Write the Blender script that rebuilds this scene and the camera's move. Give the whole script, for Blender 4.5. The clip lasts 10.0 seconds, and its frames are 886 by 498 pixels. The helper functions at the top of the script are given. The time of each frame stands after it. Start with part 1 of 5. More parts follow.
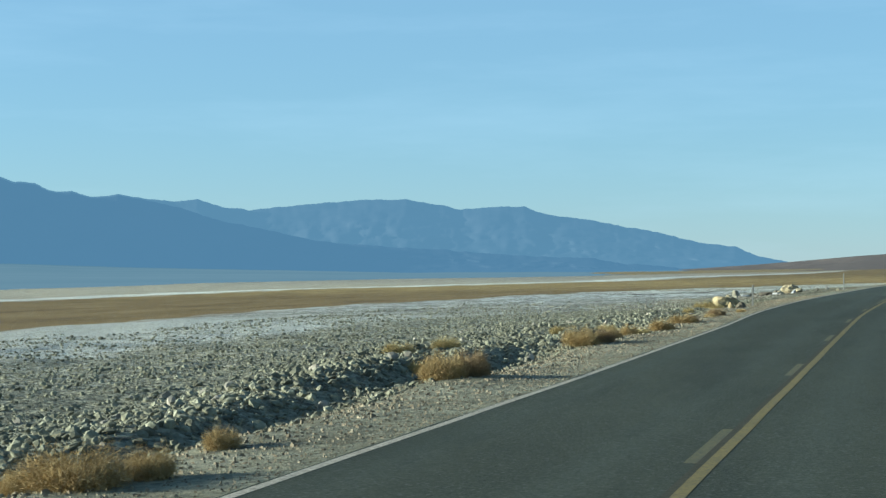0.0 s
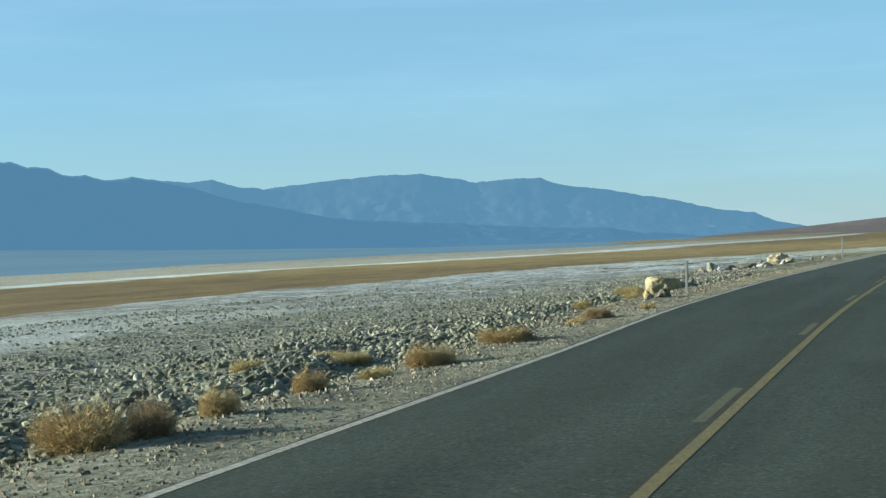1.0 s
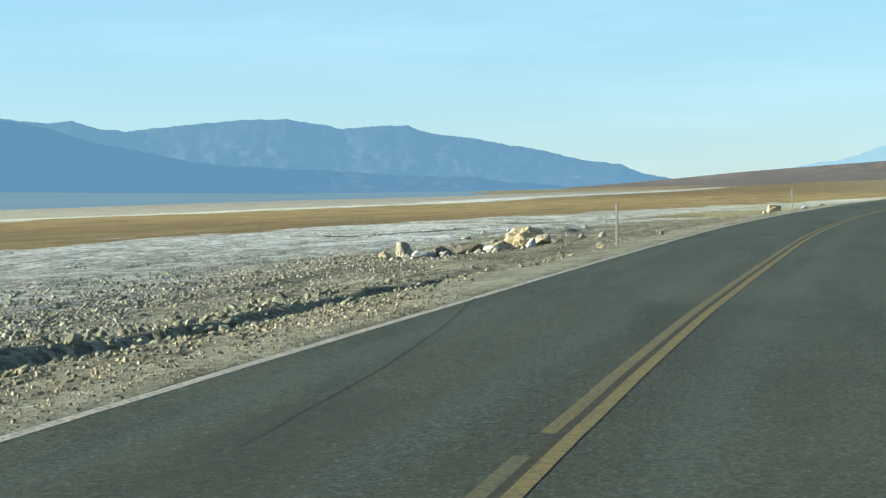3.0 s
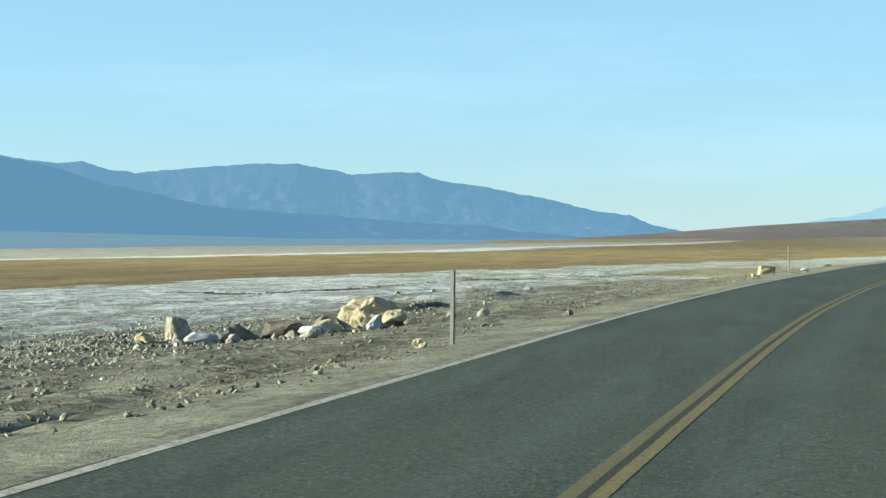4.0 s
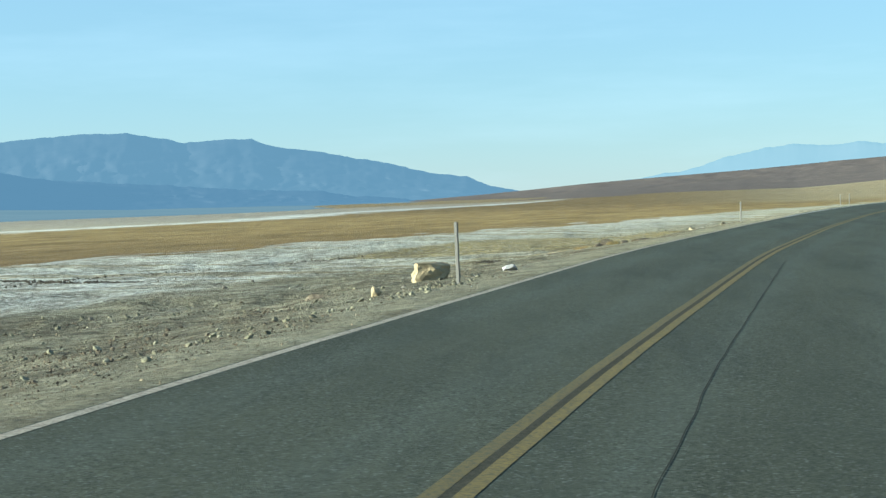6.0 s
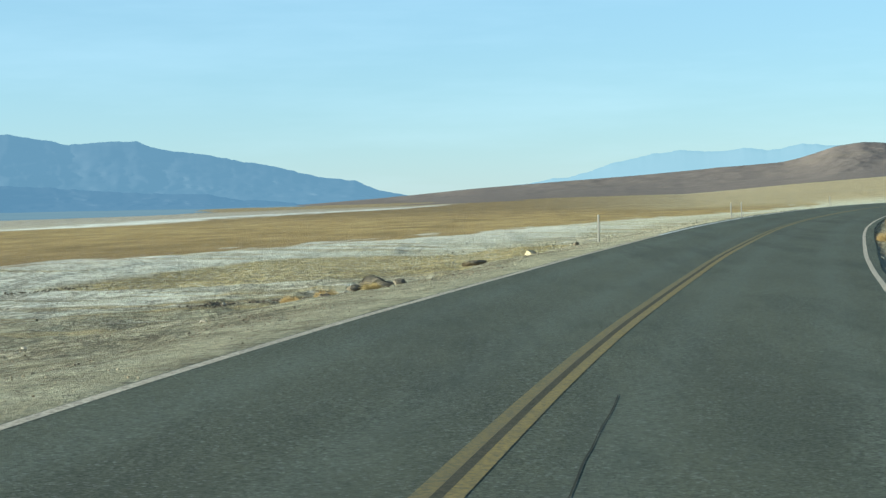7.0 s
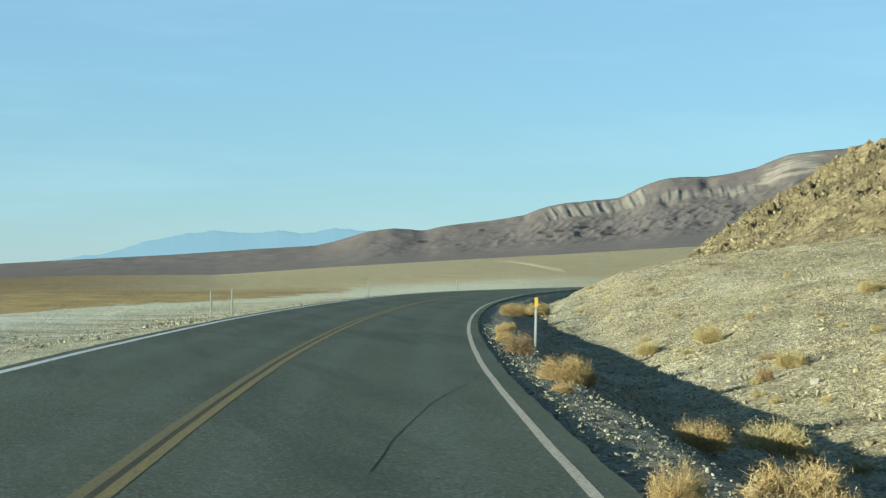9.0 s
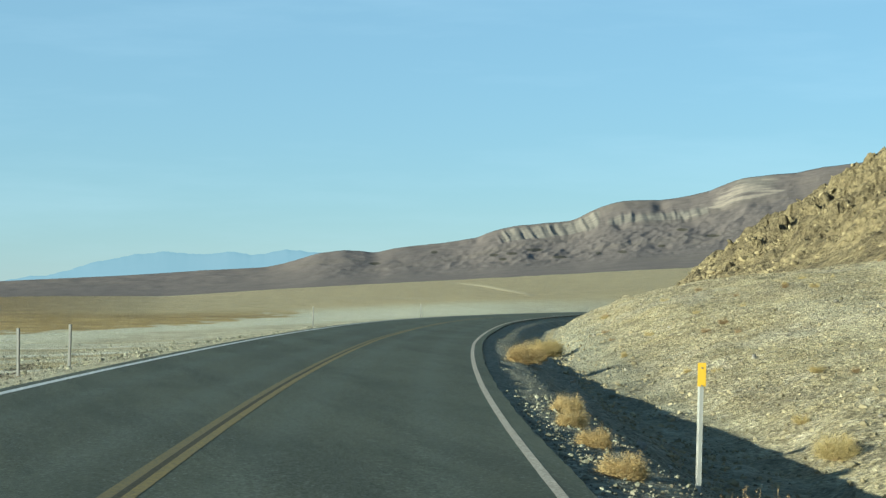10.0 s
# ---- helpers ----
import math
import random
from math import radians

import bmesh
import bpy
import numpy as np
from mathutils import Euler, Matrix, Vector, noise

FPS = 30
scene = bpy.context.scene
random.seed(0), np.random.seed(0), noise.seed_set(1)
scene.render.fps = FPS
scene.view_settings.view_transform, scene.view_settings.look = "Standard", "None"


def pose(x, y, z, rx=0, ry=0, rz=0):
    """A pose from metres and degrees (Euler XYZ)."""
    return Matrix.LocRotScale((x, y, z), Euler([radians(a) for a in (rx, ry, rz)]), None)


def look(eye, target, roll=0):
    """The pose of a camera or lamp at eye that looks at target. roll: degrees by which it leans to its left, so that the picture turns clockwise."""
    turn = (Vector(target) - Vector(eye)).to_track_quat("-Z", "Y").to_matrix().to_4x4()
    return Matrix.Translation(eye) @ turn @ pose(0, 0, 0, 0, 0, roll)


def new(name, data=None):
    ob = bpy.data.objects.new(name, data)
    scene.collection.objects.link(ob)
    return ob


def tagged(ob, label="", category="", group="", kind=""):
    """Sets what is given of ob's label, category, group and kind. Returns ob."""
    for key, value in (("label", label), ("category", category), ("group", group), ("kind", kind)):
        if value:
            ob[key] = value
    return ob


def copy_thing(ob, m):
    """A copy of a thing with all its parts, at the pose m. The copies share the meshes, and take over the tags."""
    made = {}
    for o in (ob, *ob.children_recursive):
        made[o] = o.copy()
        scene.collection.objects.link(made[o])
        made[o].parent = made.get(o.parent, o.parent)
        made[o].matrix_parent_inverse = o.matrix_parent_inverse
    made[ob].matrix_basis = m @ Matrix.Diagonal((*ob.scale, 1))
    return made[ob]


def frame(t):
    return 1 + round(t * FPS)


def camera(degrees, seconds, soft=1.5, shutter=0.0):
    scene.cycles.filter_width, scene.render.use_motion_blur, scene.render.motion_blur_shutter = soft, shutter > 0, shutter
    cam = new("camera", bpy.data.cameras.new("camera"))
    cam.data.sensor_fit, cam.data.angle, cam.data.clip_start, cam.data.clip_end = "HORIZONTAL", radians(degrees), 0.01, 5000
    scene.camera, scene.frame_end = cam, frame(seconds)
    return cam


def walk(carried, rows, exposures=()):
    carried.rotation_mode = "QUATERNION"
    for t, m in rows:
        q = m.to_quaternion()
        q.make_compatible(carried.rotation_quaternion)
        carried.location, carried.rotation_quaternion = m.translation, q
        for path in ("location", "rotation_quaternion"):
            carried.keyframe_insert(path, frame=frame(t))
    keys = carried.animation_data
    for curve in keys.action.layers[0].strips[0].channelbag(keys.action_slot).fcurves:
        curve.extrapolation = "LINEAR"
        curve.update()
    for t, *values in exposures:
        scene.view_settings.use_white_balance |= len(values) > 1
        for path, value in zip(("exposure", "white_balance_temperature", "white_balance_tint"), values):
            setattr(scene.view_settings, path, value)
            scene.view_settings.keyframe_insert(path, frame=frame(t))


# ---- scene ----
# ---------------------------------------------------------------- camera
cam = camera(29.45, 10.0, soft=1.4)


def aim(t, x, y, z, yaw, pitch, roll):
    """A row for walk(): yaw in degrees to the left of +y, pitch upwards, roll as look() takes it."""
    a, b = radians(yaw), radians(pitch)
    way = Vector((-math.sin(a) * math.cos(b), math.cos(a) * math.cos(b), math.sin(b)))
    return (t, look((x, y, z), Vector((x, y, z)) + way, roll))


PATH = [
    (0.0, 0.00, -0.00, 1.65, 15.59, 0.61, -0.37),
    (0.5, 0.01, 11.49, 1.64, 16.17, -0.24, -1.78),
    (1.0, 0.13, 22.76, 1.60, 16.25, -0.26, -1.98),
    (1.5, 0.05, 34.03, 1.65, 14.09, -0.67, 0.09),
    (2.0, -0.00, 44.95, 1.62, 11.76, -2.26, 0.67),
    (2.2, 0.02, 49.20, 1.64, 11.65, -3.16, -1.04),
    (3.3, 0.37, 69.83, 1.63, 11.97, -1.74, -0.87),
    (3.5, 0.51, 73.50, 1.64, 12.02, -1.54, -0.48),
    (4.0, 0.75, 82.65, 1.63, 12.20, -0.53, 0.17),
    (4.5, 1.21, 92.16, 1.60, 11.58, -0.86, -0.47),
    (5.0, 1.84, 102.11, 1.62, 9.59, -1.12, -0.56),
    (5.5, 2.49, 112.54, 1.62, 8.61, -1.39, -0.53),
    (6.0, 3.32, 123.29, 1.61, 6.82, -1.81, -1.54),
    (6.2, 3.72, 127.63, 1.63, 5.43, -1.98, -0.65),
    (7.3, 6.45, 152.29, 1.64, 1.95, -1.40, -0.92),
    (7.5, 7.07, 156.23, 1.69, -0.32, 0.07, 1.10),
    (8.0, 8.64, 167.13, 1.66, -4.34, 0.52, 2.47),
    (8.5, 10.60, 178.65, 1.59, -9.81, 0.69, 1.24),
    (9.0, 12.63, 190.09, 1.56, -12.68, 0.85, 0.21),
    (9.5, 14.80, 202.08, 1.60, -14.52, 1.50, 0.22),
    (10.0, 17.60, 215.55, 1.62, -14.32, 1.62, 0.45),
]
EXPOSURES = [(t, stops, warmth, tint) for t, stops, warmth, tint in ((0.0, 1.40, 4880, -4), (2.2, 1.55, 5000, -4), (3.3, 1.83, 5270, 0), (4.5, 1.73, 5080, -4), (6.2, 1.72, 5080, -4), (7.5, 1.68, 5200, -3), (8.0, 1.55, 5050, -5), (8.5, 1.48, 5050, -6), (10.0, 1.42, 5080, -7))]
walk(cam, [aim(*row) for row in PATH], EXPOSURES)

# ---------------------------------------------------------------- sun and sky
SUN_LEFT, SUN_UP = 106.0, 11.0      # degrees to the left of +y, degrees above the horizon
world = bpy.data.worlds.new("desert_sky")
scene.world = world
world.use_nodes = True
wn = world.node_tree.nodes
sky = wn.new("ShaderNodeTexSky")
sky.sky_type = "NISHITA"
sky.sun_disc = False
sky.sun_elevation = radians(SUN_UP)
sky.sun_rotation = radians(-SUN_LEFT)
sky.altitude = 0
sky.air_density, sky.dust_density, sky.ozone_density = 1.0, 0.0, 3.0
veil = wn.new("ShaderNodeMix")            # thin bright haze over the sky
veil.data_type = "RGBA"
veil.inputs[7].default_value = (3.92, 4.9, 5.2, 1)
world.node_tree.links.new(sky.outputs[0], veil.inputs[6])
gaze, height, haze = wn.new("ShaderNodeTexCoord"), wn.new("ShaderNodeSeparateXYZ"), wn.new("ShaderNodeMapRange")
for slot, value in ((1, 0.20), (2, 0.80), (3, 0.5), (4, 0.13)):     # the haze thins towards the zenith
    haze.inputs[slot].default_value = value
world.node_tree.links.new(gaze.outputs["Generated"], height.inputs[0])
world.node_tree.links.new(height.outputs["Z"], haze.inputs[0])
world.node_tree.links.new(haze.outputs[0], veil.inputs[0])
# faint high wisps, drawn out sideways
spread = wn.new("ShaderNodeMapping")
spread.inputs["Scale"].default_value = (2.2, 2.2, 16.0)
wisp = wn.new("ShaderNodeTexNoise")
wisp.inputs["Scale"].default_value = 1.6
wisp.inputs["Detail"].default_value = 6.0
wisp.inputs["Roughness"].default_value = 0.6
thin = wn.new("ShaderNodeMapRange")
for slot, value in ((1, 0.48), (2, 0.80), (3, 0.0), (4, 0.13)):
    thin.inputs[slot].default_value = value
cloud = wn.new("ShaderNodeMix")
cloud.data_type = "RGBA"
cloud.inputs[7].default_value = (7.4, 7.9, 8.0, 1)
world.node_tree.links.new(gaze.outputs["Generated"], spread.inputs[0])
world.node_tree.links.new(spread.outputs[0], wisp.inputs["Vector"])
world.node_tree.links.new(wisp.outputs["Fac"], thin.inputs[0])
world.node_tree.links.new(thin.outputs[0], cloud.inputs[0])
world.node_tree.links.new(veil.outputs[2], cloud.inputs[6])
world.node_tree.links.new(cloud.outputs[2], wn["Background"].inputs[0])
wn["Background"].inputs[1].default_value = 0.05

sun_data = bpy.data.lights.new("sun", "SUN")
sun_data.energy, sun_data.angle, sun_data.color = 5.0, radians(0.53), (1.0, 0.84, 0.60)
sun = new("sun", sun_data)
sl, su = radians(SUN_LEFT), radians(SUN_UP)
to_sun = Vector((-math.sin(sl) * math.cos(su), math.cos(sl) * math.cos(su), math.sin(su)))
sun.matrix_world = look((0, 0, 300), Vector((0, 0, 300)) - to_sun)

# ---------------------------------------------------------------- materials
class Mat:
    """A node material with a Principled shader and short ways to add nodes."""

    def __init__(self, name, rough=0.9, metal=0.0, spec=0.3):
        self.m = bpy.data.materials.new(name)
        self.m.use_nodes = True
        self.t = self.m.node_tree
        self.b = self.t.nodes["Principled BSDF"]
        self.b.inputs["Roughness"].default_value = rough
        self.b.inputs["Metallic"].default_value = metal
        self.b.inputs["Specular IOR Level"].default_value = spec
        self.g = self.node("ShaderNodeNewGeometry")

    def node(self, kind):
        return self.t.nodes.new(kind)

    def link(self, a, b):
        self.t.links.new(a, b)

    def put(self, value, socket):
        if isinstance(value, bpy.types.NodeSocket):
            self.link(value, socket)
        else:
            socket.default_value = value

    def noise(self, scale, detail=4.0, rough=0.55, vector=None, stretch=None, distort=0.0):
        n = self.t.nodes.new("ShaderNodeTexNoise")
        n.inputs["Scale"].default_value = scale
        n.inputs["Detail"].default_value = detail
        n.inputs["Roughness"].default_value = rough
        n.inputs["Distortion"].default_value = distort
        v = vector or self.g.outputs["Position"]
        if stretch:
            mp = self.t.nodes.new("ShaderNodeMapping")
            mp.inputs["Scale"].default_value = stretch
            self.link(v, mp.inputs["Vector"])
            v = mp.outputs[0]
        self.link(v, n.inputs["Vector"])
        return n.outputs["Fac"]

    def cells(self, scale, feature="F1"):
        n = self.t.nodes.new("ShaderNodeTexVoronoi")
        n.feature = feature
        n.inputs["Scale"].default_value = scale
        self.link(self.g.outputs["Position"], n.inputs["Vector"])
        return n

    def attr(self, name):
        n = self.t.nodes.new("ShaderNodeAttribute")
        n.attribute_name = name
        return n.outputs["Fac"]

    def math(self, op, a, b=0.0, c=0.0):
        n = self.t.nodes.new("ShaderNodeMath")
        n.operation = op
        self.put(a, n.inputs[0]), self.put(b, n.inputs[1]), self.put(c, n.inputs[2])
        return n.outputs[0]

    def span(self, value, lo, hi, to_lo=0.0, to_hi=1.0):
        n = self.t.nodes.new("ShaderNodeMapRange")
        n.interpolation_type = "SMOOTHSTEP"
        self.put(value, n.inputs[0])
        for k, v in enumerate((lo, hi, to_lo, to_hi)):
            n.inputs[k + 1].default_value = v
        return n.outputs[0]

    def ramp(self, value, stops):
        n = self.t.nodes.new("ShaderNodeValToRGB")
        e = n.color_ramp.elements
        while len(e) < len(stops):
            e.new(0.5)
        for el, (p, c) in zip(e, stops):
            el.position, el.color = p, (*c, 1)
        self.put(value, n.inputs[0])
        return n.outputs[0]

    def mix(self, fac, a, b, mode="MIX"):
        n = self.t.nodes.new("ShaderNodeMix")
        n.data_type, n.blend_type = "RGBA", mode
        self.put(fac, n.inputs[0])
        for v, s in ((a, n.inputs[6]), (b, n.inputs[7])):
            self.put(v if isinstance(v, bpy.types.NodeSocket) else (*v, 1), s)
        return n.outputs[2]

    def bump(self, height, distance, strength=1.0, after=None):
        n = self.t.nodes.new("ShaderNodeBump")
        n.inputs["Strength"].default_value = strength
        n.inputs["Distance"].default_value = distance
        self.link(height, n.inputs["Height"])
        if after:
            self.link(after, n.inputs["Normal"])
        self.link(n.outputs[0], self.b.inputs["Normal"])
        return n.outputs[0]

    def colour(self, c):
        self.put(c if isinstance(c, bpy.types.NodeSocket) else (*c, 1), self.b.inputs["Base Color"])
        return self

    def random(self):
        return self.t.nodes.new("ShaderNodeObjectInfo").outputs["Random"]

    def island(self):
        return self.g.outputs["Random Per Island"]


def ground_material():
    m = Mat("desert_ground", 0.95, spec=0.15)
    big, mid, fine = m.noise(0.05, 5), m.noise(0.6, 6, 0.65), m.noise(9, 6, 0.7)
    streak = m.noise(0.25, 5, 0.6, stretch=(1.0, 0.25, 1.0))
    band = m.attr("band")
    wob = m.math("ADD", band, m.math("MULTIPLY", m.math("SUBTRACT", streak, 0.5), 0.35))
    wob = m.math("ADD", wob, m.math("MULTIPLY", m.math("SUBTRACT", big, 0.5), 0.12))
    gravel = m.ramp(mid, [(0.3, (0.185, 0.160, 0.102)), (0.5, (0.305, 0.273, 0.178)), (0.72, (0.42, 0.387, 0.268))])
    gravel = m.mix(m.span(m.noise(1.5, 7, 0.72, stretch=(1.0, 0.45, 1.0)), 0.52, 0.62, 0, 0.5), gravel, (0.150, 0.122, 0.075))
    gravel = m.mix(m.span(m.noise(0.7, 6, 0.7, stretch=(1.0, 0.35, 1.0)), 0.55, 0.66, 0, 0.6), gravel, (0.475, 0.42, 0.285))
    gravel = m.mix(m.math("MULTIPLY", m.attr("pale"), m.span(mid, 0.35, 0.6, 0.2, 0.7)), gravel, (0.47, 0.405, 0.29))
    lump = m.noise(1.1, 7, 0.7, stretch=(1.0, 0.55, 1.0))
    crumb = m.noise(6.0, 6, 0.78, stretch=(1.0, 0.7, 1.0))
    salt = m.math("ADD", m.math("MULTIPLY", streak, 0.26), m.math("ADD", m.math("MULTIPLY", lump, 0.26), m.math("MULTIPLY", crumb, 0.48)))
    crust = m.ramp(salt, [(0.36, (0.14, 0.12, 0.085)), (0.42, (0.42, 0.385, 0.31)), (0.47, (0.665, 0.64, 0.565)), (0.57, (0.82, 0.80, 0.73))])
    crust = m.mix(m.math("MULTIPLY", m.attr("dusty"), 0.6), crust, (0.42, 0.385, 0.30))
    crust = m.mix(m.math("MULTIPLY", m.attr("pale"), 0.82), crust, (0.385, 0.34, 0.215))
    tuft = m.math("ADD", m.math("MULTIPLY", streak, 0.5), m.math("MULTIPLY", m.noise(0.12, 6, 0.7, stretch=(1.0, 0.5, 1.0)), 0.5))
    straw = m.ramp(tuft, [(0.34, (0.245, 0.183, 0.07)), (0.5, (0.355, 0.275, 0.115)), (0.68, (0.44, 0.355, 0.175))])
    olive = m.ramp(tuft, [(0.34, (0.15, 0.096, 0.036)), (0.45, (0.235, 0.157, 0.055)), (0.56, (0.315, 0.217, 0.08)), (0.68, (0.41, 0.305, 0.14))])
    cream = m.ramp(streak, [(0.3, (0.33, 0.28, 0.20)), (0.6, (0.43, 0.37, 0.28)), (0.8, (0.52, 0.465, 0.37))])
    cream = m.mix(m.span(wob, 2.16, 2.09), cream, (0.70, 0.665, 0.585))
    cream = m.mix(m.math("MULTIPLY", m.attr("scrubby"), 0.85), cream, olive)
    c = m.mix(m.span(wob, 0.13, 0.29), gravel, crust)
    c = m.mix(m.span(m.math("ADD", m.attr("straw"), m.math("MULTIPLY", m.math("SUBTRACT", streak, 0.5), 0.9)), 0.4, 0.65), c, straw)
    olive = m.mix(m.span(m.noise(0.45, 5, 0.7, stretch=(1.0, 0.3, 1.0)), 0.55, 0.68, 0, 0.25), olive, (0.15, 0.10, 0.04))
    olive = m.mix(m.math("SUBTRACT", 1.0, m.attr("paler_bend")), olive, (0.80, 0.77, 0.76), "MULTIPLY")
    c = m.mix(m.span(wob, 0.97, 1.03), c, olive)
    c = m.mix(m.span(wob, 1.96, 2.06), c, cream)
    c = m.mix(m.span(m.math("ADD", m.attr("rubble"), m.math("MULTIPLY", m.math("SUBTRACT", mid, 0.5), 0.6)), 0.35, 0.65), c,
              m.ramp(m.cells(7.0).outputs["Color"], [(0.1, (0.12, 0.108, 0.07)), (0.45, (0.265, 0.238, 0.158)), (0.9, (0.47, 0.43, 0.30))]))
    strip = m.noise(0.33, 6, 0.62, stretch=(0.16, 1.0, 1.0))
    c = m.mix(m.math("MULTIPLY", m.attr("bars"), m.span(strip, 0.52, 0.60, 0, 0.7)), c, (0.64, 0.59, 0.50))
    c = m.mix(m.math("MULTIPLY", m.attr("bars"), m.span(strip, 0.47, 0.40, 0, 0.75)), c, (0.31, 0.235, 0.105))

    def thread(scale, width, seed_scale, stretch=(1.0, 0.18, 1.0)):
        n = m.noise(scale, 6, 0.62, stretch=stretch)
        line = m.span(m.math("ABSOLUTE", m.math("SUBTRACT", n, 0.5)), 0.0, width, 1.0, 0.0)
        return m.math("MULTIPLY", line, m.span(m.noise(seed_scale, 4, 0.6), 0.44, 0.54))

    # Thin dark lines painted for the shaded edges of ledges and rills.
    shade_course = m.math("MAXIMUM", thread(0.5, 0.05, 0.23), m.math("MAXIMUM", thread(1.3, 0.06, 0.4), thread(0.21, 0.03, 0.09)))
    shade_course = m.math("MAXIMUM", shade_course, m.math("MAXIMUM", thread(0.9, 0.08, 0.31, (0.22, 1.0, 1.0)), thread(0.35, 0.05, 0.17, (0.3, 1.0, 1.0))))
    shade_course = m.math("MULTIPLY", m.math("MULTIPLY", shade_course, m.attr("shade_course")), m.span(m.noise(6, 5, 0.7), 0.36, 0.5))
    flake = m.math("MULTIPLY", m.span(m.cells(8).outputs["Color"], 0.66, 0.8), m.span(wob, 0.2, 0.4, 0, 0.45))
    c = m.mix(m.math("MULTIPLY", flake, m.span(wob, 1.0, 0.94)), c, (0.73, 0.70, 0.63))
    c = m.mix(m.math("MULTIPLY", shade_course, 0.8), c, (0.075, 0.06, 0.037))
    slope = m.ramp(mid, [(0.28, (0.20, 0.158, 0.08)), (0.5, (0.355, 0.295, 0.16)), (0.75, (0.475, 0.405, 0.25))])
    dry = m.noise(0.22, 5, 0.65, stretch=(1.0, 0.6, 1.0))
    slope = m.mix(m.span(dry, 0.50, 0.62, 0, 0.5), slope, (0.43, 0.35, 0.17))
    slope = m.mix(m.span(dry, 0.46, 0.36, 0, 0.55), slope, (0.40, 0.355, 0.25))
    slope = m.mix(m.span(m.noise(1.4, 6, 0.7), 0.57, 0.68, 0, 0.6), slope, (0.17, 0.125, 0.06))
    slope = m.mix(m.span(m.cells(3.1).outputs["Color"], 0.72, 0.80, 0, 0.5), slope, (0.15, 0.12, 0.065))
    slope = m.mix(m.span(m.cells(4.7).outputs["Color"], 0.74, 0.82, 0, 0.35), slope, (0.56, 0.49, 0.33))
    belt = m.noise(0.16, 6, 0.68, stretch=(1.6, 0.55, 1.6))
    slope = m.mix(m.span(belt, 0.53, 0.63, 0, 0.6), slope, (0.21, 0.175, 0.105))
    slope = m.mix(m.span(belt, 0.46, 0.36, 0, 0.7), slope, (0.45, 0.39, 0.235))
    c = m.mix(m.attr("slope"), c, slope)
    bench = m.ramp(m.cells(10.0).outputs["Color"], [(0.1, (0.155, 0.135, 0.09)), (0.5, (0.285, 0.252, 0.17)), (0.9, (0.43, 0.385, 0.275))])
    c = m.mix(m.attr("bench"), c, bench)
    c = m.mix(m.attr("fan"), c, m.ramp(streak, [(0.3, (0.33, 0.25, 0.125)), (0.7, (0.43, 0.345, 0.19))]))
    c = m.mix(m.span(m.cells(16).outputs["Color"], 0.74, 0.87, 0, 0.3), c, (0.54, 0.50, 0.39))
    c = m.mix(m.span(m.cells(11).outputs["Color"], 0.74, 0.86, 0, 0.5), c, (0.10, 0.09, 0.07))
    stony = m.ramp(m.cells(13).outputs["Color"], [(0.15, (0.12, 0.12, 0.12)), (0.5, (0.5, 0.5, 0.5)), (0.85, (0.85, 0.85, 0.85))])
    c = m.mix(m.math("ADD", 0.15, m.math("MULTIPLY", m.attr("slope"), 0.45)), c, stony, "OVERLAY")
    c = m.mix(m.math("SUBTRACT", 1.0, m.attr("slope")), c, (0.83, 0.855, 0.855), "MULTIPLY")
    # Ground left of the road is multiplied paler towards the bend.
    c = m.mix(m.attr("paler_bend"), c, (1.22, 1.22, 1.16), "MULTIPLY")
    c = m.mix(0.45, c, m.ramp(fine, [(0.25, (0.05, 0.05, 0.05)), (0.5, (0.5, 0.5, 0.5)), (0.75, (0.95, 0.95, 0.95))]), "OVERLAY")
    m.colour(c)
    cob = m.cells(7.0).outputs["Distance"]
    cobble = m.math("MULTIPLY", m.span(cob, 0.0, 0.75, 1.0, 0.0), m.attr("rubble"))
    first = m.bump(m.math("ADD", m.noise(1.6, 8, 0.72), m.math("MULTIPLY", cobble, 0.4)), 0.30, 0.9)
    second = m.bump(m.math("MULTIPLY", m.cells(13).outputs["Distance"], m.attr("slope")), 0.06, 0.9, first)
    m.bump(fine, 0.04, 0.9, second)
    return m.m


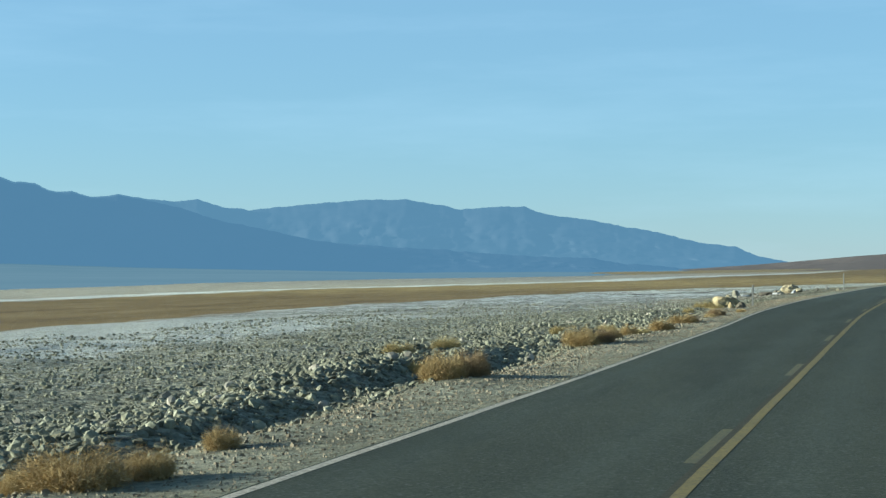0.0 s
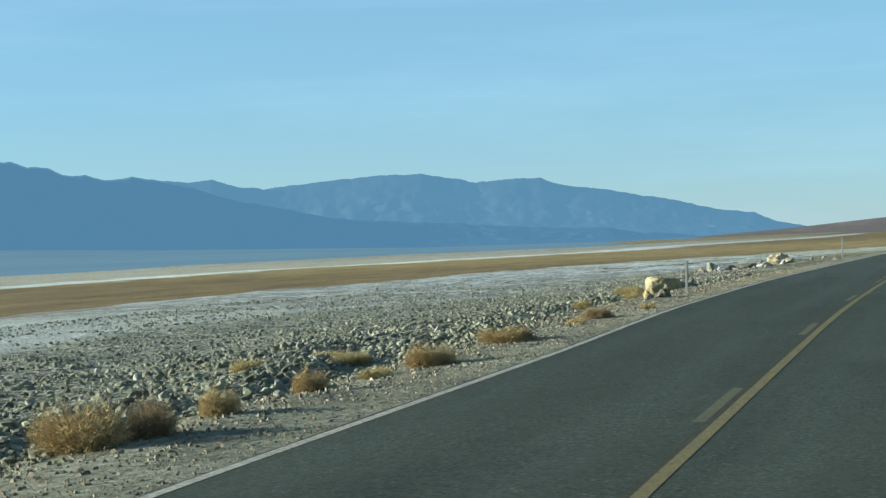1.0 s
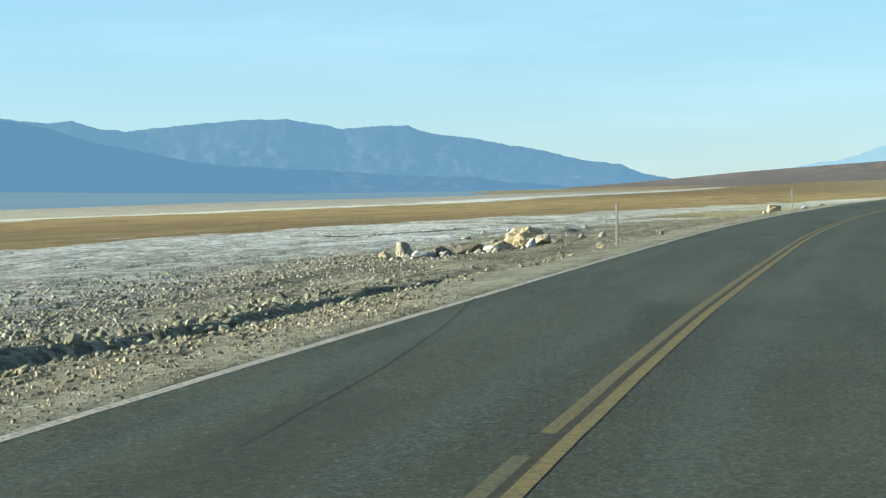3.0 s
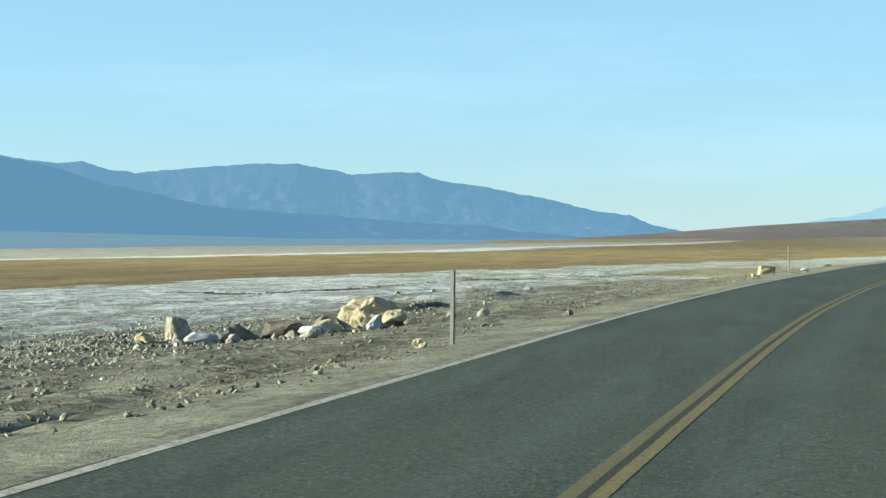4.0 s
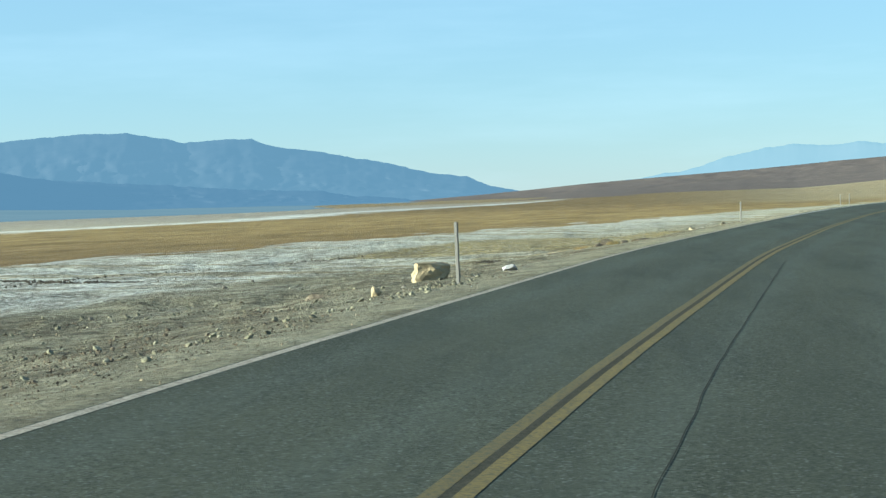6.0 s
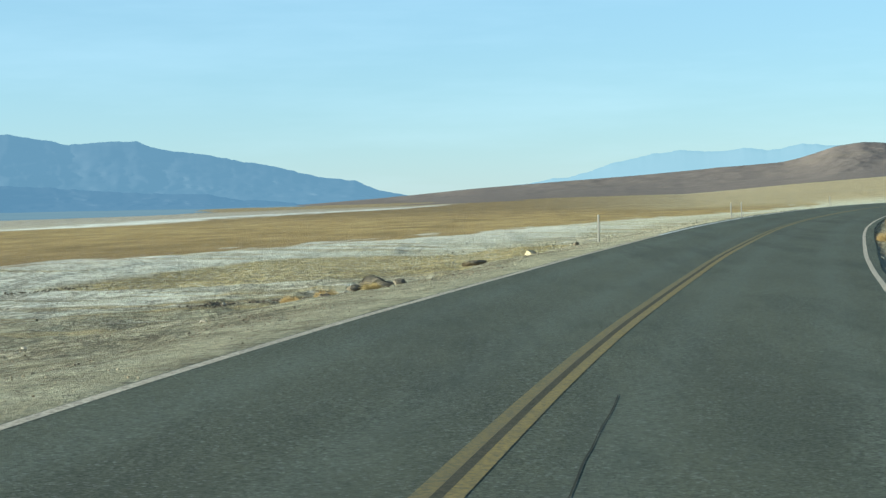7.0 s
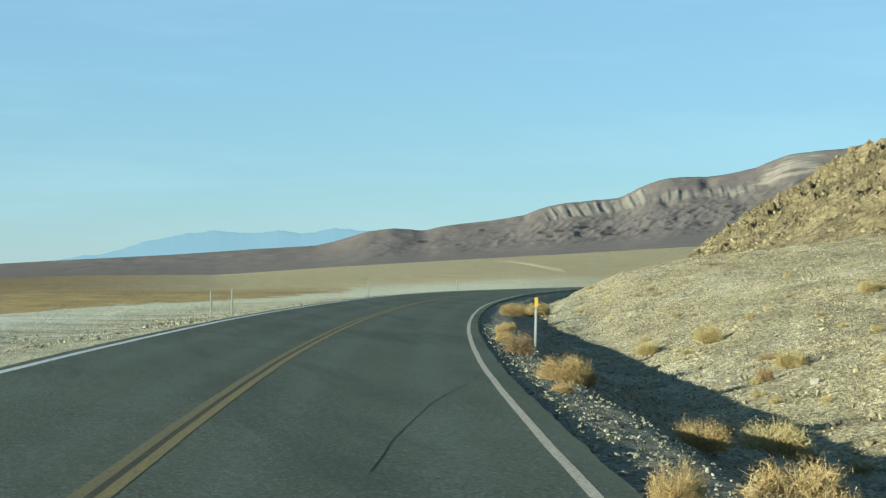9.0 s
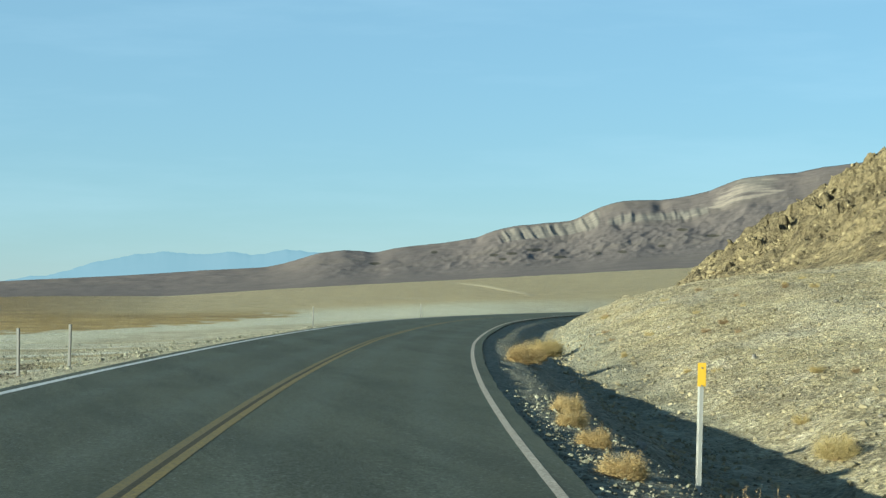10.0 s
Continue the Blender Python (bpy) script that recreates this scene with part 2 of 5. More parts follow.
def asphalt_material():
    m = Mat("worn_asphalt", 0.88, spec=0.12)
    lat = m.attr("lateral")
    grit, patch = m.noise(70, 3, 0.8), m.noise(0.35, 6, 0.6, stretch=(1, 0.3, 1))
    speck = m.cells(45).outputs["Color"]
    c = m.ramp(patch, [(0.3, (0.092, 0.091, 0.063)), (0.7, (0.130, 0.128, 0.089))])
    track = m.math("ABSOLUTE", m.math("SUBTRACT", m.math("ABSOLUTE", m.math("SUBTRACT", m.math("ABSOLUTE", lat), 1.7)), 0.85))
    c = m.mix(m.span(track, 0.0, 0.5, 0.45, 0.0), c, (0.145, 0.148, 0.115))
    c = m.mix(m.span(m.noise(0.11, 6, 0.7, stretch=(7.0, 0.6, 1)), 0.50, 0.64, 0.0, 0.45), c, (0.062, 0.064, 0.048))
    c = m.mix(m.span(grit, 0.55, 0.8, 0.0, 0.75), c, (0.20, 0.19, 0.145))
    c = m.mix(m.span(speck, 0.72, 0.92, 0.0, 0.75), c, (0.23, 0.22, 0.19))
    tone = m.cells(21).outputs["Color"]
    c = m.mix(m.span(tone, 0.15, 0.5, 0.3, 0.0), c, (0.035, 0.036, 0.028))
    c = m.mix(m.span(m.noise(0.22, 5, 0.65, stretch=(2.2, 0.5, 1)), 0.5, 0.68, 0.0, 0.4), c, (0.06, 0.064, 0.046))
    coarse = m.noise(31, 4, 0.8)
    smear = m.span(m.noise(0.5, 4, 0.6, stretch=(1.6, 0.35, 1)), 0.4, 0.62, 0.4, 1.0)
    c = m.mix(smear, c, m.ramp(coarse, [(0.33, (0.17, 0.17, 0.17)), (0.67, (0.83, 0.83, 0.83))]), "OVERLAY")
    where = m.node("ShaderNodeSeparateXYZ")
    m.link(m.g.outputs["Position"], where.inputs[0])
    straight_dark = m.span(m.math("ADD", where.outputs["Y"], m.math("MULTIPLY", patch, 14)), 66, 104, 1.0, 0.0)   # paving multiplied darker along the straight
    c = m.mix(straight_dark, c, (0.765, 0.765, 0.735), "MULTIPLY")
    c = m.mix(m.span(m.math("ADD", where.outputs["Y"], m.math("MULTIPLY", patch, 14)), 145, 190, 0.0, 1.0), c, (1.08, 1.09, 1.10), "MULTIPLY")   # paving multiplied paler in the bend
    c = m.mix(1.0, c, (0.675, 0.73, 0.72), "MULTIPLY")
    m.colour(c)
    m.bump(coarse, 0.013, 0.85, m.bump(grit, 0.006, 0.8))
    return m.m


def paint_material(name, paint, worn, gloss=0.2):
    m = Mat(name, 0.85, spec=gloss)
    n = m.noise(19, 6, 0.8)
    c = m.mix(m.span(n, 0.38, 0.6), worn, paint)
    m.colour(m.mix(m.span(m.noise(1.2, 4), 0.4, 0.75, 0, 0.35), c, worn))
    m.bump(m.noise(70, 3, 0.8), 0.006, 0.6)
    return m.m


def rock_material(name, dark, mid, pale, scale=2.0, spread=0.25, per="island"):
    m = Mat(name, 0.92, spec=0.2)
    r = m.island() if per == "island" else m.random()
    n = m.noise(scale, 7, 0.65)
    dark, mid, pale = (tuple(0.8 * q for q in w) for w in (dark, mid, pale))
    c = m.ramp(n, [(0.3, dark), (0.5, mid), (0.72, pale)])
    v = m.math("ADD", 1.0 - spread, m.math("MULTIPLY", r, 2 * spread))
    c = m.mix(1.0, c, m.ramp(m.math("MULTIPLY", v, 0.5), [(0, (0, 0, 0)), (1, (2, 2, 2))]), "MULTIPLY")
    m.colour(c)
    f = m.bump(m.noise(scale * 2.2, 8, 0.7), 0.09 / scale, 0.8)
    m.bump(m.noise(scale * 14, 5, 0.7), 0.02 / scale, 0.7, f)
    return m.m


def twig_material(name, low, mid, high):
    m = Mat(name, 0.85, spec=0.15)
    low, mid, high = (tuple(0.83 * q for q in w) for w in (low, mid, high))
    c = m.ramp(m.island(), [(0.0, low), (0.5, mid), (1.0, high)])
    c = m.mix(m.span(m.random(), 0.0, 1.0, 0.0, 0.35), c, low)
    m.colour(c)
    m.b.inputs["Subsurface Weight"].default_value = 0.0
    return m.m


def distance_material(name, dark, pale, haze_tint, haze_glow, scale):
    """Bare mountainside seen through kilometres of air: thin rock colour, with the bright haze painted in as emission.
    """
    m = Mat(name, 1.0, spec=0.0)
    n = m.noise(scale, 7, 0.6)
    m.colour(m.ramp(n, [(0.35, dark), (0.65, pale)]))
    m.b.inputs["Emission Color"].default_value = (*haze_tint, 1)
    m.b.inputs["Emission Strength"].default_value = haze_glow
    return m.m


GROUND = ground_material()
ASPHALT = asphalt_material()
DARK_GAP = paint_material("dark_worn_strip", (0.05, 0.046, 0.031), (0.085, 0.079, 0.054), 0.05)
WHITE_PAINT = paint_material("worn_white_paint", (0.53, 0.455, 0.34), (0.23, 0.20, 0.15))
FRESH_WHITE = paint_material("fresher_white_paint", (0.62, 0.62, 0.58), (0.36, 0.36, 0.33))
YELLOW_PAINT = paint_material("worn_yellow_paint", (0.235, 0.174, 0.052), (0.11, 0.095, 0.05))
FADED_YELLOW = paint_material("faded_yellow_paint", (0.185, 0.142, 0.05), (0.098, 0.088, 0.05))
GHOST_YELLOW = paint_material("nearly_gone_yellow_paint", (0.145, 0.122, 0.05), (0.075, 0.073, 0.045))
RUBBLE = rock_material("grey_rubble", (0.110, 0.101, 0.064), (0.215, 0.203, 0.134), (0.385, 0.368, 0.264), 5.0, 0.45)
SHOULDER = rock_material("brown_shoulder_gravel", (0.13, 0.10, 0.065), (0.24, 0.195, 0.125), (0.40, 0.34, 0.235), 6.0, 0.45)
SLOPE_STONE = rock_material("tan_slope_stone", (0.16, 0.132, 0.076), (0.29, 0.243, 0.138), (0.42, 0.362, 0.22), 4.0, 0.3)
BOULDER = rock_material("cream_boulder", (0.25, 0.195, 0.11), (0.43, 0.355, 0.21), (0.56, 0.48, 0.32), 2.2, 0.1, "object")
DARK_ROCK = rock_material("grey_boulder", (0.09, 0.072, 0.048), (0.17, 0.14, 0.095), (0.29, 0.245, 0.175), 3.0, 0.1, "object")
TAN_BOULDER = rock_material("tan_boulder", (0.20, 0.15, 0.075), (0.36, 0.28, 0.14), (0.49, 0.40, 0.23), 2.2, 0.1, "object")
WHITE_ROCK = rock_material("white_rock", (0.27, 0.26, 0.24), (0.40, 0.39, 0.365), (0.53, 0.52, 0.49), 4.0, 0.1, "object")
DRY_TWIG = twig_material("dry_golden_twigs", (0.24, 0.15, 0.05), (0.46, 0.33, 0.13), (0.64, 0.51, 0.26))
PALE_TWIG = twig_material("pale_straw_twigs", (0.26, 0.19, 0.07), (0.46, 0.36, 0.145), (0.62, 0.51, 0.25))
BROWN_TWIG = twig_material("brown_dead_twigs", (0.16, 0.105, 0.05), (0.32, 0.22, 0.105), (0.48, 0.36, 0.19))
DEBRIS = rock_material("dark_clods", (0.08, 0.063, 0.04), (0.145, 0.118, 0.078), (0.22, 0.18, 0.125), 6.0, 0.35)
TAR = Mat("crack_sealer", 0.95, spec=0.05).colour((0.042, 0.042, 0.034)).m

# ---------------------------------------------------------------- the road's line and the shape of the land
def smooth(a, b, v):
    t = np.clip((v - a) / (b - a), 0.0, 1.0)
    return t * t * (3 - 2 * t)


ROAD_Y = [-400, 0, 30, 47, 54, 60, 66, 83, 97, 107, 115, 126, 136, 146, 162, 175, 187, 202, 221, 237, 256, 275, 295, 315, 330, 350, 370, 390, 410, 440, 480, 560]
ROAD_X = [-1.72, -1.72, -1.72, -1.73, -1.74, -1.64, -1.47, -1.1, -0.33, 0.17, 0.64, 1.64, 2.65, 3.92, 6.02, 8.1, 9.98, 12.92, 16.75, 20.4, 25.2, 30.3, 36.4, 43, 48.5, 57, 67, 79, 93, 118, 155, 235]
_ys = np.arange(-400.0, 561.0, 1.0)
_xs = np.interp(_ys, ROAD_Y, ROAD_X)
_k = np.exp(-0.5 * (np.arange(-21, 22) / 4.5) ** 2)
_xs = np.convolve(np.pad(_xs, 21, mode="reflect", reflect_type="odd"), _k / _k.sum(), mode="valid")
_xs = _xs + np.interp(_ys, [150, 165, 180, 195, 210, 230, 250, 300], [0, -0.12, 0.02, 0.0, -0.15, -0.15, -0.22, 0])
_xs = np.convolve(np.pad(_xs, 21, mode="reflect", reflect_type="odd"), _k / _k.sum(), mode="valid")
_slope = np.gradient(_xs, _ys)


def left_lane(y):
    return np.interp(y, [0, 45, 58, 72, 85, 105, 130, 160, 190, 215, 240], [3.05, 3.05, 3.3, 3.35, 3.15, 3.1, 3.22, 3.37, 3.34, 3.52, 3.70])


def right_lane(y):
    return np.interp(y, [150, 165, 180, 195, 210, 250], [3.5, 3.48, 3.43, 3.5, 3.54, 3.57])


def right_edge(y):
    """Where the paving ends, to the right of the centre line."""
    return right_lane(y) + np.interp(y, [150, 180, 195, 210, 240], [0.25, 0.22, 0.30, 0.36, 0.30])


def road_x(y):
    return np.interp(y, _ys, _xs)


def road_turn(y):
    """Tangent of the road's angle to the right of +y."""
    return np.interp(y, _ys, _slope)


def crossfall(y):
    return np.interp(y, [25, 55, 100, 300, 360], [0.0, 0.018, 0.028, 0.028, 0.0])


def road_z(d, y):
    """Height of the paving at d metres to the right of the centre line."""
    return -crossfall(y) * (np.clip(d, -5, 5) - 1.7)


class Lumps:
    """Smooth random relief: sums of value noise on rotated grids, read at numpy points."""

    def __init__(self, seed):
        self.r = np.random.RandomState(seed).rand(256, 256)

    def one(self, x, y):
        i, j = np.floor(x).astype(int), np.floor(y).astype(int)
        u, v = x - i, y - j
        u, v = u * u * (3 - 2 * u), v * v * (3 - 2 * v)
        g = lambda a, b: self.r[a % 256, b % 256]
        return (g(i, j) * (1 - u) + g(i + 1, j) * u) * (1 - v) + (g(i, j + 1) * (1 - u) + g(i + 1, j + 1) * u) * v

    def __call__(self, x, y, size, octaves=4, gain=0.5):
        x, y = np.asarray(x, float) / size, np.asarray(y, float) / size
        out, amp, tot = 0.0, 1.0, 0.0
        for o in range(octaves):
            a = 0.7 + 1.1 * o
            out = out + amp * (self.one(x * math.cos(a) - y * math.sin(a) + 17 * o, x * math.sin(a) + y * math.cos(a) + 31 * o) - 0.5)
            tot += amp
            amp *= gain
            x, y = x * 2.03, y * 2.03
        return out / tot * 2


lumps = Lumps(4)

# outer edges of the gravel and salt crust, of the brown scrub and of the pale playa
EDGE_Y = [-5000, -100, 70, 120, 160, 190, 225, 245, 268, 328, 370, 450, 600, 1000, 5000]
CRUST_X = [-42, -42, -41, -40, -36, -30, -17, -12, -1, 15, 33, 55, 80, 120, 120]
SCRUB_Y = [-5000, -100, 217, 349, 420, 520, 660, 840, 1100, 5000]
SCRUB_X = [-120, -120, -127, -128, -103, -82, -78, -56, -45, -45]
PLAYA_Y = [-5000, 0, 400, 623, 784, 850, 1002, 1320, 5000]
PLAYA_X = [-240, -240, -238, -260, -243, -205, -155, -130, -130]


def band_at(x, y):
    """0 at the road's left edge, 1 at the crust's outer edge, 2 at the scrub's, 3 at the playa's."""
    e0 = np.where(y < 480, road_x(y) - 4.0, np.maximum(road_x(y) - 4.0, 150.0))
    e1 = np.minimum(np.interp(y, EDGE_Y, CRUST_X), e0 - 6)
    e2 = np.minimum(np.interp(y, SCRUB_Y, SCRUB_X), e1 - 20)
    e3 = np.minimum(np.interp(y, PLAYA_Y, PLAYA_X), e2 - 20)
    b = np.where(x > e1, (e0 - x) / (e0 - e1), np.where(x > e2, 1 + (e1 - x) / (e1 - e2), np.where(x > e3, 2 + (e2 - x) / (e2 - e3), 3 + (e3 - x) / 300)))
    return np.clip(b, -1, 20)


FAN_EYE = (12.7, 190.0)
FAN_TURN = [-60, -30, -21, -17, -13, -9, -5, 2, 10, 40]
FAN_UP = [1.6, 1.3, 0.87, 0.63, 0.41, 0.17, -0.12, -0.14, -0.32, -0.32]


def fan_share(x, y):
    r = np.hypot(x - FAN_EYE[0], y - FAN_EYE[1])
    az = np.degrees(np.arctan2(-(x - FAN_EYE[0]), y - FAN_EYE[1]))
    return r, az, smooth(6, -6, az) * smooth(230, 330, r) * smooth(300, 380, y)


def berm(off, at, steep, gentle):
    """A ridge of pushed-up earth, steep towards the road."""
    return np.exp(-((off - at) / np.where(off < at, steep, gentle)) ** 2)


def ledge(x, y):
    """Where this is above nought the crust stands a little higher: long low steps, drawn out along the road."""
    return lumps(x * 0.9 + 0.05 * y, y * 0.20, 2.8, 4, 0.6)


RUTS = (((-7.2, 116.4), (-4.7, 121.0), 0.13), ((-9.1, 121.4), (-6.9, 122.9), 0.09), ((-10.4, 127.4), (-9.1, 128.9), 0.10), ((-7.2, 111.0), (-5.9, 114.2), 0.08),
        ((-7.6, 150.2), (-4.6, 153.8), 0.10), ((-8.2, 104.6), (-6.4, 106.4), 0.08))


def rut(x, y, x0, y0, x1, y1):
    """How deep a place lies in a wavering washed-out rut between two points."""
    long = math.hypot(x1 - x0, y1 - y0)
    along = ((x - x0) * (x1 - x0) + (y - y0) * (y1 - y0)) / long
    across = ((x - x0) * (y1 - y0) - (y - y0) * (x1 - x0)) / long + 0.18 * lumps(along, along * 0 + x0, 1.2, 2)
    return np.exp(-(across / 0.28) ** 2) * smooth(-0.5, 0.7, along) * smooth(long + 0.5, long - 0.7, along) * (0.7 + 0.8 * lumps(x, y, 0.9, 2))


def ground_z(x, y, rough=True):
    x, y = np.asarray(x, float), np.asarray(y, float)
    c = 1 / np.sqrt(1 + road_turn(y) ** 2)
    d = (x - road_x(y)) * c
    # left of the road: shoulder, rubble, crust, scrub flat, playa
    b = band_at(x, y)
    off = np.maximum(-d - left_lane(y) - 0.05, 0)
    z_left = np.interp(off, [0, 1.5, 3, 5, 8, 14], [-0.008, -0.06, -0.2, -0.42, -0.68, -0.82]) - 0.38 * np.clip(b, 0, 1) ** 2
    z_left = z_left - 0.5 * smooth(160, 200, y) * smooth(330, 280, y) * smooth(1.2, 8, off) * smooth(1.0, 0.5, b)
    z_left = np.where(b > 1, np.interp(b, [1, 2, 3, 4, 20], [-1.2, -3.0, -4.0, -9.0, -70.0]), z_left)
    z_left = z_left + road_z(-4.2, y) * np.exp(-off / 3)
    z_left = z_left + 0.14 * smooth(98, 108, y) * smooth(138, 126, y) * smooth(1.5, 4.0, off) * smooth(14, 9, off)
    near = smooth(84, 62, y) * smooth(-30, -10, y)
    heap = (1 - 0.55 * smooth(35, 43, y)) * (0.3 + 0.7 * smooth(13, 21, y))
    z_left = z_left + near * (-0.13 * (1 - 0.6 * smooth(35, 43, y)) * np.exp(-((off - 3.0) / 0.7) ** 2) + heap * 0.24 * berm(off, 4.0, 0.5, 1.0) * (0.75 + 0.9 * lumps(x, y, 6, 2)) + heap * 0.36 * smooth(23, 35, y) * berm(off, 6.1, 0.75, 2.4) * (0.72 + 1.1 * lumps(x, y, 11, 2)))
    z_left = z_left + 0.26 * np.exp(-((y - 25) / 6.5) ** 2 - ((off - 5.0) / 1.2) ** 2)
    mid = smooth(60, 72, y) * smooth(104, 94, y)
    wash = np.interp(y, [60, 70, 75, 79, 85, 95], [2.7, 2.8, 2.7, 3.5, 3.3, 3.0]) + 0.2 * lumps(y, x * 0, 4, 2)
    z_left = z_left - mid * 0.40 * np.exp(-((off - wash) / 0.38) ** 2) + mid * (smooth(76.5, 79.5, y) * smooth(94, 84, y) + 0.5 * smooth(70, 67, y)) * 0.20 * berm(off, wash + 0.7, 0.35, 1.2) * (0.8 + 0.8 * lumps(x, y, 5, 2))
    # right of the road: paved edge, ditch, stony slope
    e = d - right_edge(y) + 4.0
    toe = 1.15 * smooth(201, 208, y) * smooth(236, 224, y) * smooth(6.0, 8.0, e) * smooth(22, 12, e)
    za = np.interp(e - toe, [4.0, 4.15, 5.25, 6.2, 7.2, 8.6, 9.9, 13.2, 20, 40, 90, 400], [-0.105, -0.115, -0.28, -0.76, -1.12, -1.16, -0.95, -0.05, 1.4, 3.8, 7.0, 12.0])
    zb = np.interp(e, [4.0, 4.15, 5.1, 6.0, 7.0, 8.0, 11, 16, 30, 90, 400], [-0.13, -0.14, -0.28, -0.6, -0.55, 0.15, 1.45, 2.5, 4.2, 8.0, 14.0])
    za = za + 0.21 * smooth(206, 193, y) * np.exp(-((e - 5.35) / 0.75) ** 2)
    za = za + 0.45 * smooth(207, 199, y) * np.exp(-((d - 8.6) / 1.6) ** 2)
    za = za + 0.25 * np.exp(-((y - 211.5) / 1.7) ** 2 - ((d - 7.2) / 1.5) ** 2) + 0.45 * smooth(203, 197, y) * np.exp(-((e - 7.3) / 1.1) ** 2)
    za = za - 0.32 * smooth(205, 214, y) * smooth(262, 245, y) * np.exp(-((e - 8.1) / 1.3) ** 2)
    t = smooth(225, 300, y)
    z_right = za * (1 - t) + zb * t
    z = np.where(d < 0, z_left, z_right)
    # the fan that rises beyond the bend
    r, az, w = fan_share(x, y)
    top = 1.6 + 1000 * np.tan(np.radians(np.interp(az, FAN_TURN, FAN_UP)))
    low = -2.5 + 1.5 * smooth(-8, -16, az)
    z_fan = low + (top - low) * np.clip((r - 280) / 720, 0, 1.25)
    w = w * np.where(y < 540, smooth(10, 40, np.abs(d)), 1.0)
    z = z * (1 - w) + z_fan * w
    if rough:
        far = np.clip(np.hypot(x - 5, y - 110) / 400, 0, 1)
        amp = np.where(d < 0, smooth(0.1, 3.0, off), smooth(4.3, 7.5, d))
        flat = np.where(d < 0, smooth(80, 100, y) * smooth(3.0, 6.0, off), 0)
        z = z + amp * (0.16 * lumps(x, y, 5, 4, 0.55) * (0.55 + near * 0.9) * (1 - 0.8 * flat) + far * 0.16 * lumps(x, y, 60, 3))
        z = z + amp * np.where(d > 6, 0.20, 0.05) * lumps(x, y, 1.1, 3) + amp * np.where(d > 9, 0.22, 0.0) * smooth(9, 12, d) * lumps(x, y * 0.7, 2.6, 3)
        crumble = smooth(86, 98, y) * smooth(290, 250, y) * smooth(1.2, 2.4, off) * smooth(16, 9, off) * (d < 0)
        z = z + crumble * 0.08 * (smooth(0.1, -0.15, np.abs(lumps(x + 0.06 * y, y * 0.36, 1.2, 3)) - 0.12) - 0.5) * smooth(-0.1, 0.25, lumps(x, y * 0.5, 5, 2))
        # a washed-out step beside the boulders
        lip = x + 10.4 + 0.5 * lumps(y, y * 0 + 6, 3.5, 3) + 0.55 * lumps(x, y, 1.3, 3)
        z = z + np.where(d < 0, 0.17 * smooth(-0.25, 0.25, lumps(y, y * 0 + 2, 6, 3)) * smooth(0.2, -0.2, lip) * smooth(-9, -1, lip) * smooth(126, 134, y) * smooth(155, 149, y), 0)
        for (x0, y0), (x1, y1), deep in RUTS:
            z = z - deep * rut(x, y, x0, y0, x1, y1)
        # runnels and low ledges in the crust
        z = z + np.where((d < 0) & (b < 1.05), (0.04 * smooth(0.0, 0.05, ledge(x, y)) + 0.025 * smooth(0.0, 0.06, ledge(x * 2.1 + 40, y * 2.1))) * smooth(2.2, 4.5, off) * smooth(86, 100, y) * smooth(300, 240, y), 0)
        # uneven bench and stony slope on the right
        z = z + np.where(d > 0, smooth(4.15, 4.7, e) * 0.05 * lumps(x, y, 0.9, 3) + smooth(10, 14, d) * 0.24 * lumps(x, y, 7, 3, 0.6), 0)
    z = np.where((d < 0) & (-d < left_lane(y) + 0.5) & (y < 560), np.minimum(z, road_z(d, y) - 0.012), z)
    under = np.where(d < 0, smooth(0.02, -0.25, -d - left_lane(y)), smooth(4.2, 3.95, e)) * (y < 560)
    return z * (1 - under) + (road_z(d, y) - np.where(d < 0, 0.07, 0.06)) * under


def mesh_object(name, verts, faces, material, smooth_faces=True):
    me = bpy.data.meshes.new(name)
    verts, faces = np.asarray(verts, np.float32), np.asarray(faces, np.int32)
    n = faces.shape[1]
    me.vertices.add(len(verts))
    me.vertices.foreach_set("co", verts.ravel())
    me.loops.add(faces.size)
    me.loops.foreach_set("vertex_index", faces.ravel())
    me.polygons.add(len(faces))
    me.polygons.foreach_set("loop_start", np.arange(0, faces.size, n, dtype=np.int32))
    me.polygons.foreach_set("use_smooth", np.full(len(faces), smooth_faces))
    me.materials.append(material)
    me.update(calc_edges=True)
    return new(name, me)


def grid_faces(rows, cols):
    i = np.arange(rows - 1)[:, None] * cols + np.arange(cols - 1)[None, :]
    return np.stack([i, i + 1, i + cols + 1, i + cols], -1).reshape(-1, 4)


def float_attr(ob, name, values):
    a = ob.data.attributes.new(name, "FLOAT", "POINT")
    a.data.foreach_set("value", np.asarray(values, np.float32).ravel())


def growing(start, end, step, factor):
    out = [start]
    while out[-1] < end:
        out.append(out[-1] + step)
        step *= factor
    return out


# ground: one sheet, fine beside the road and coarse towards the horizon
_left = [-v for v in list(np.arange(3.9, 27, 0.25)) + growing(27, 5200, 0.3, 1.045)][::-1]
_right = growing(4.2, 5200, 0.17, 1.036)
_u = np.array(_left + [-3.75, -3.6, -3.5, -3.4, -3.3, -3.2, -3.1, -3.0, -2.8, 0.0, 3.9, 3.98, 4.05] + _right)
_v = np.array([-v for v in growing(12, 5200, 1.5, 1.25)][::-1] + list(np.arange(-11, 5, 1.0)) + list(np.arange(5, 330, 0.45)) + list(np.arange(330, 470, 1.2)) + growing(470, 5200, 1.3, 1.05))
_gy = np.repeat(_v[:, None], len(_u), 1)
_shift = np.where(_v < 480, road_x(_v), road_x(480.0))
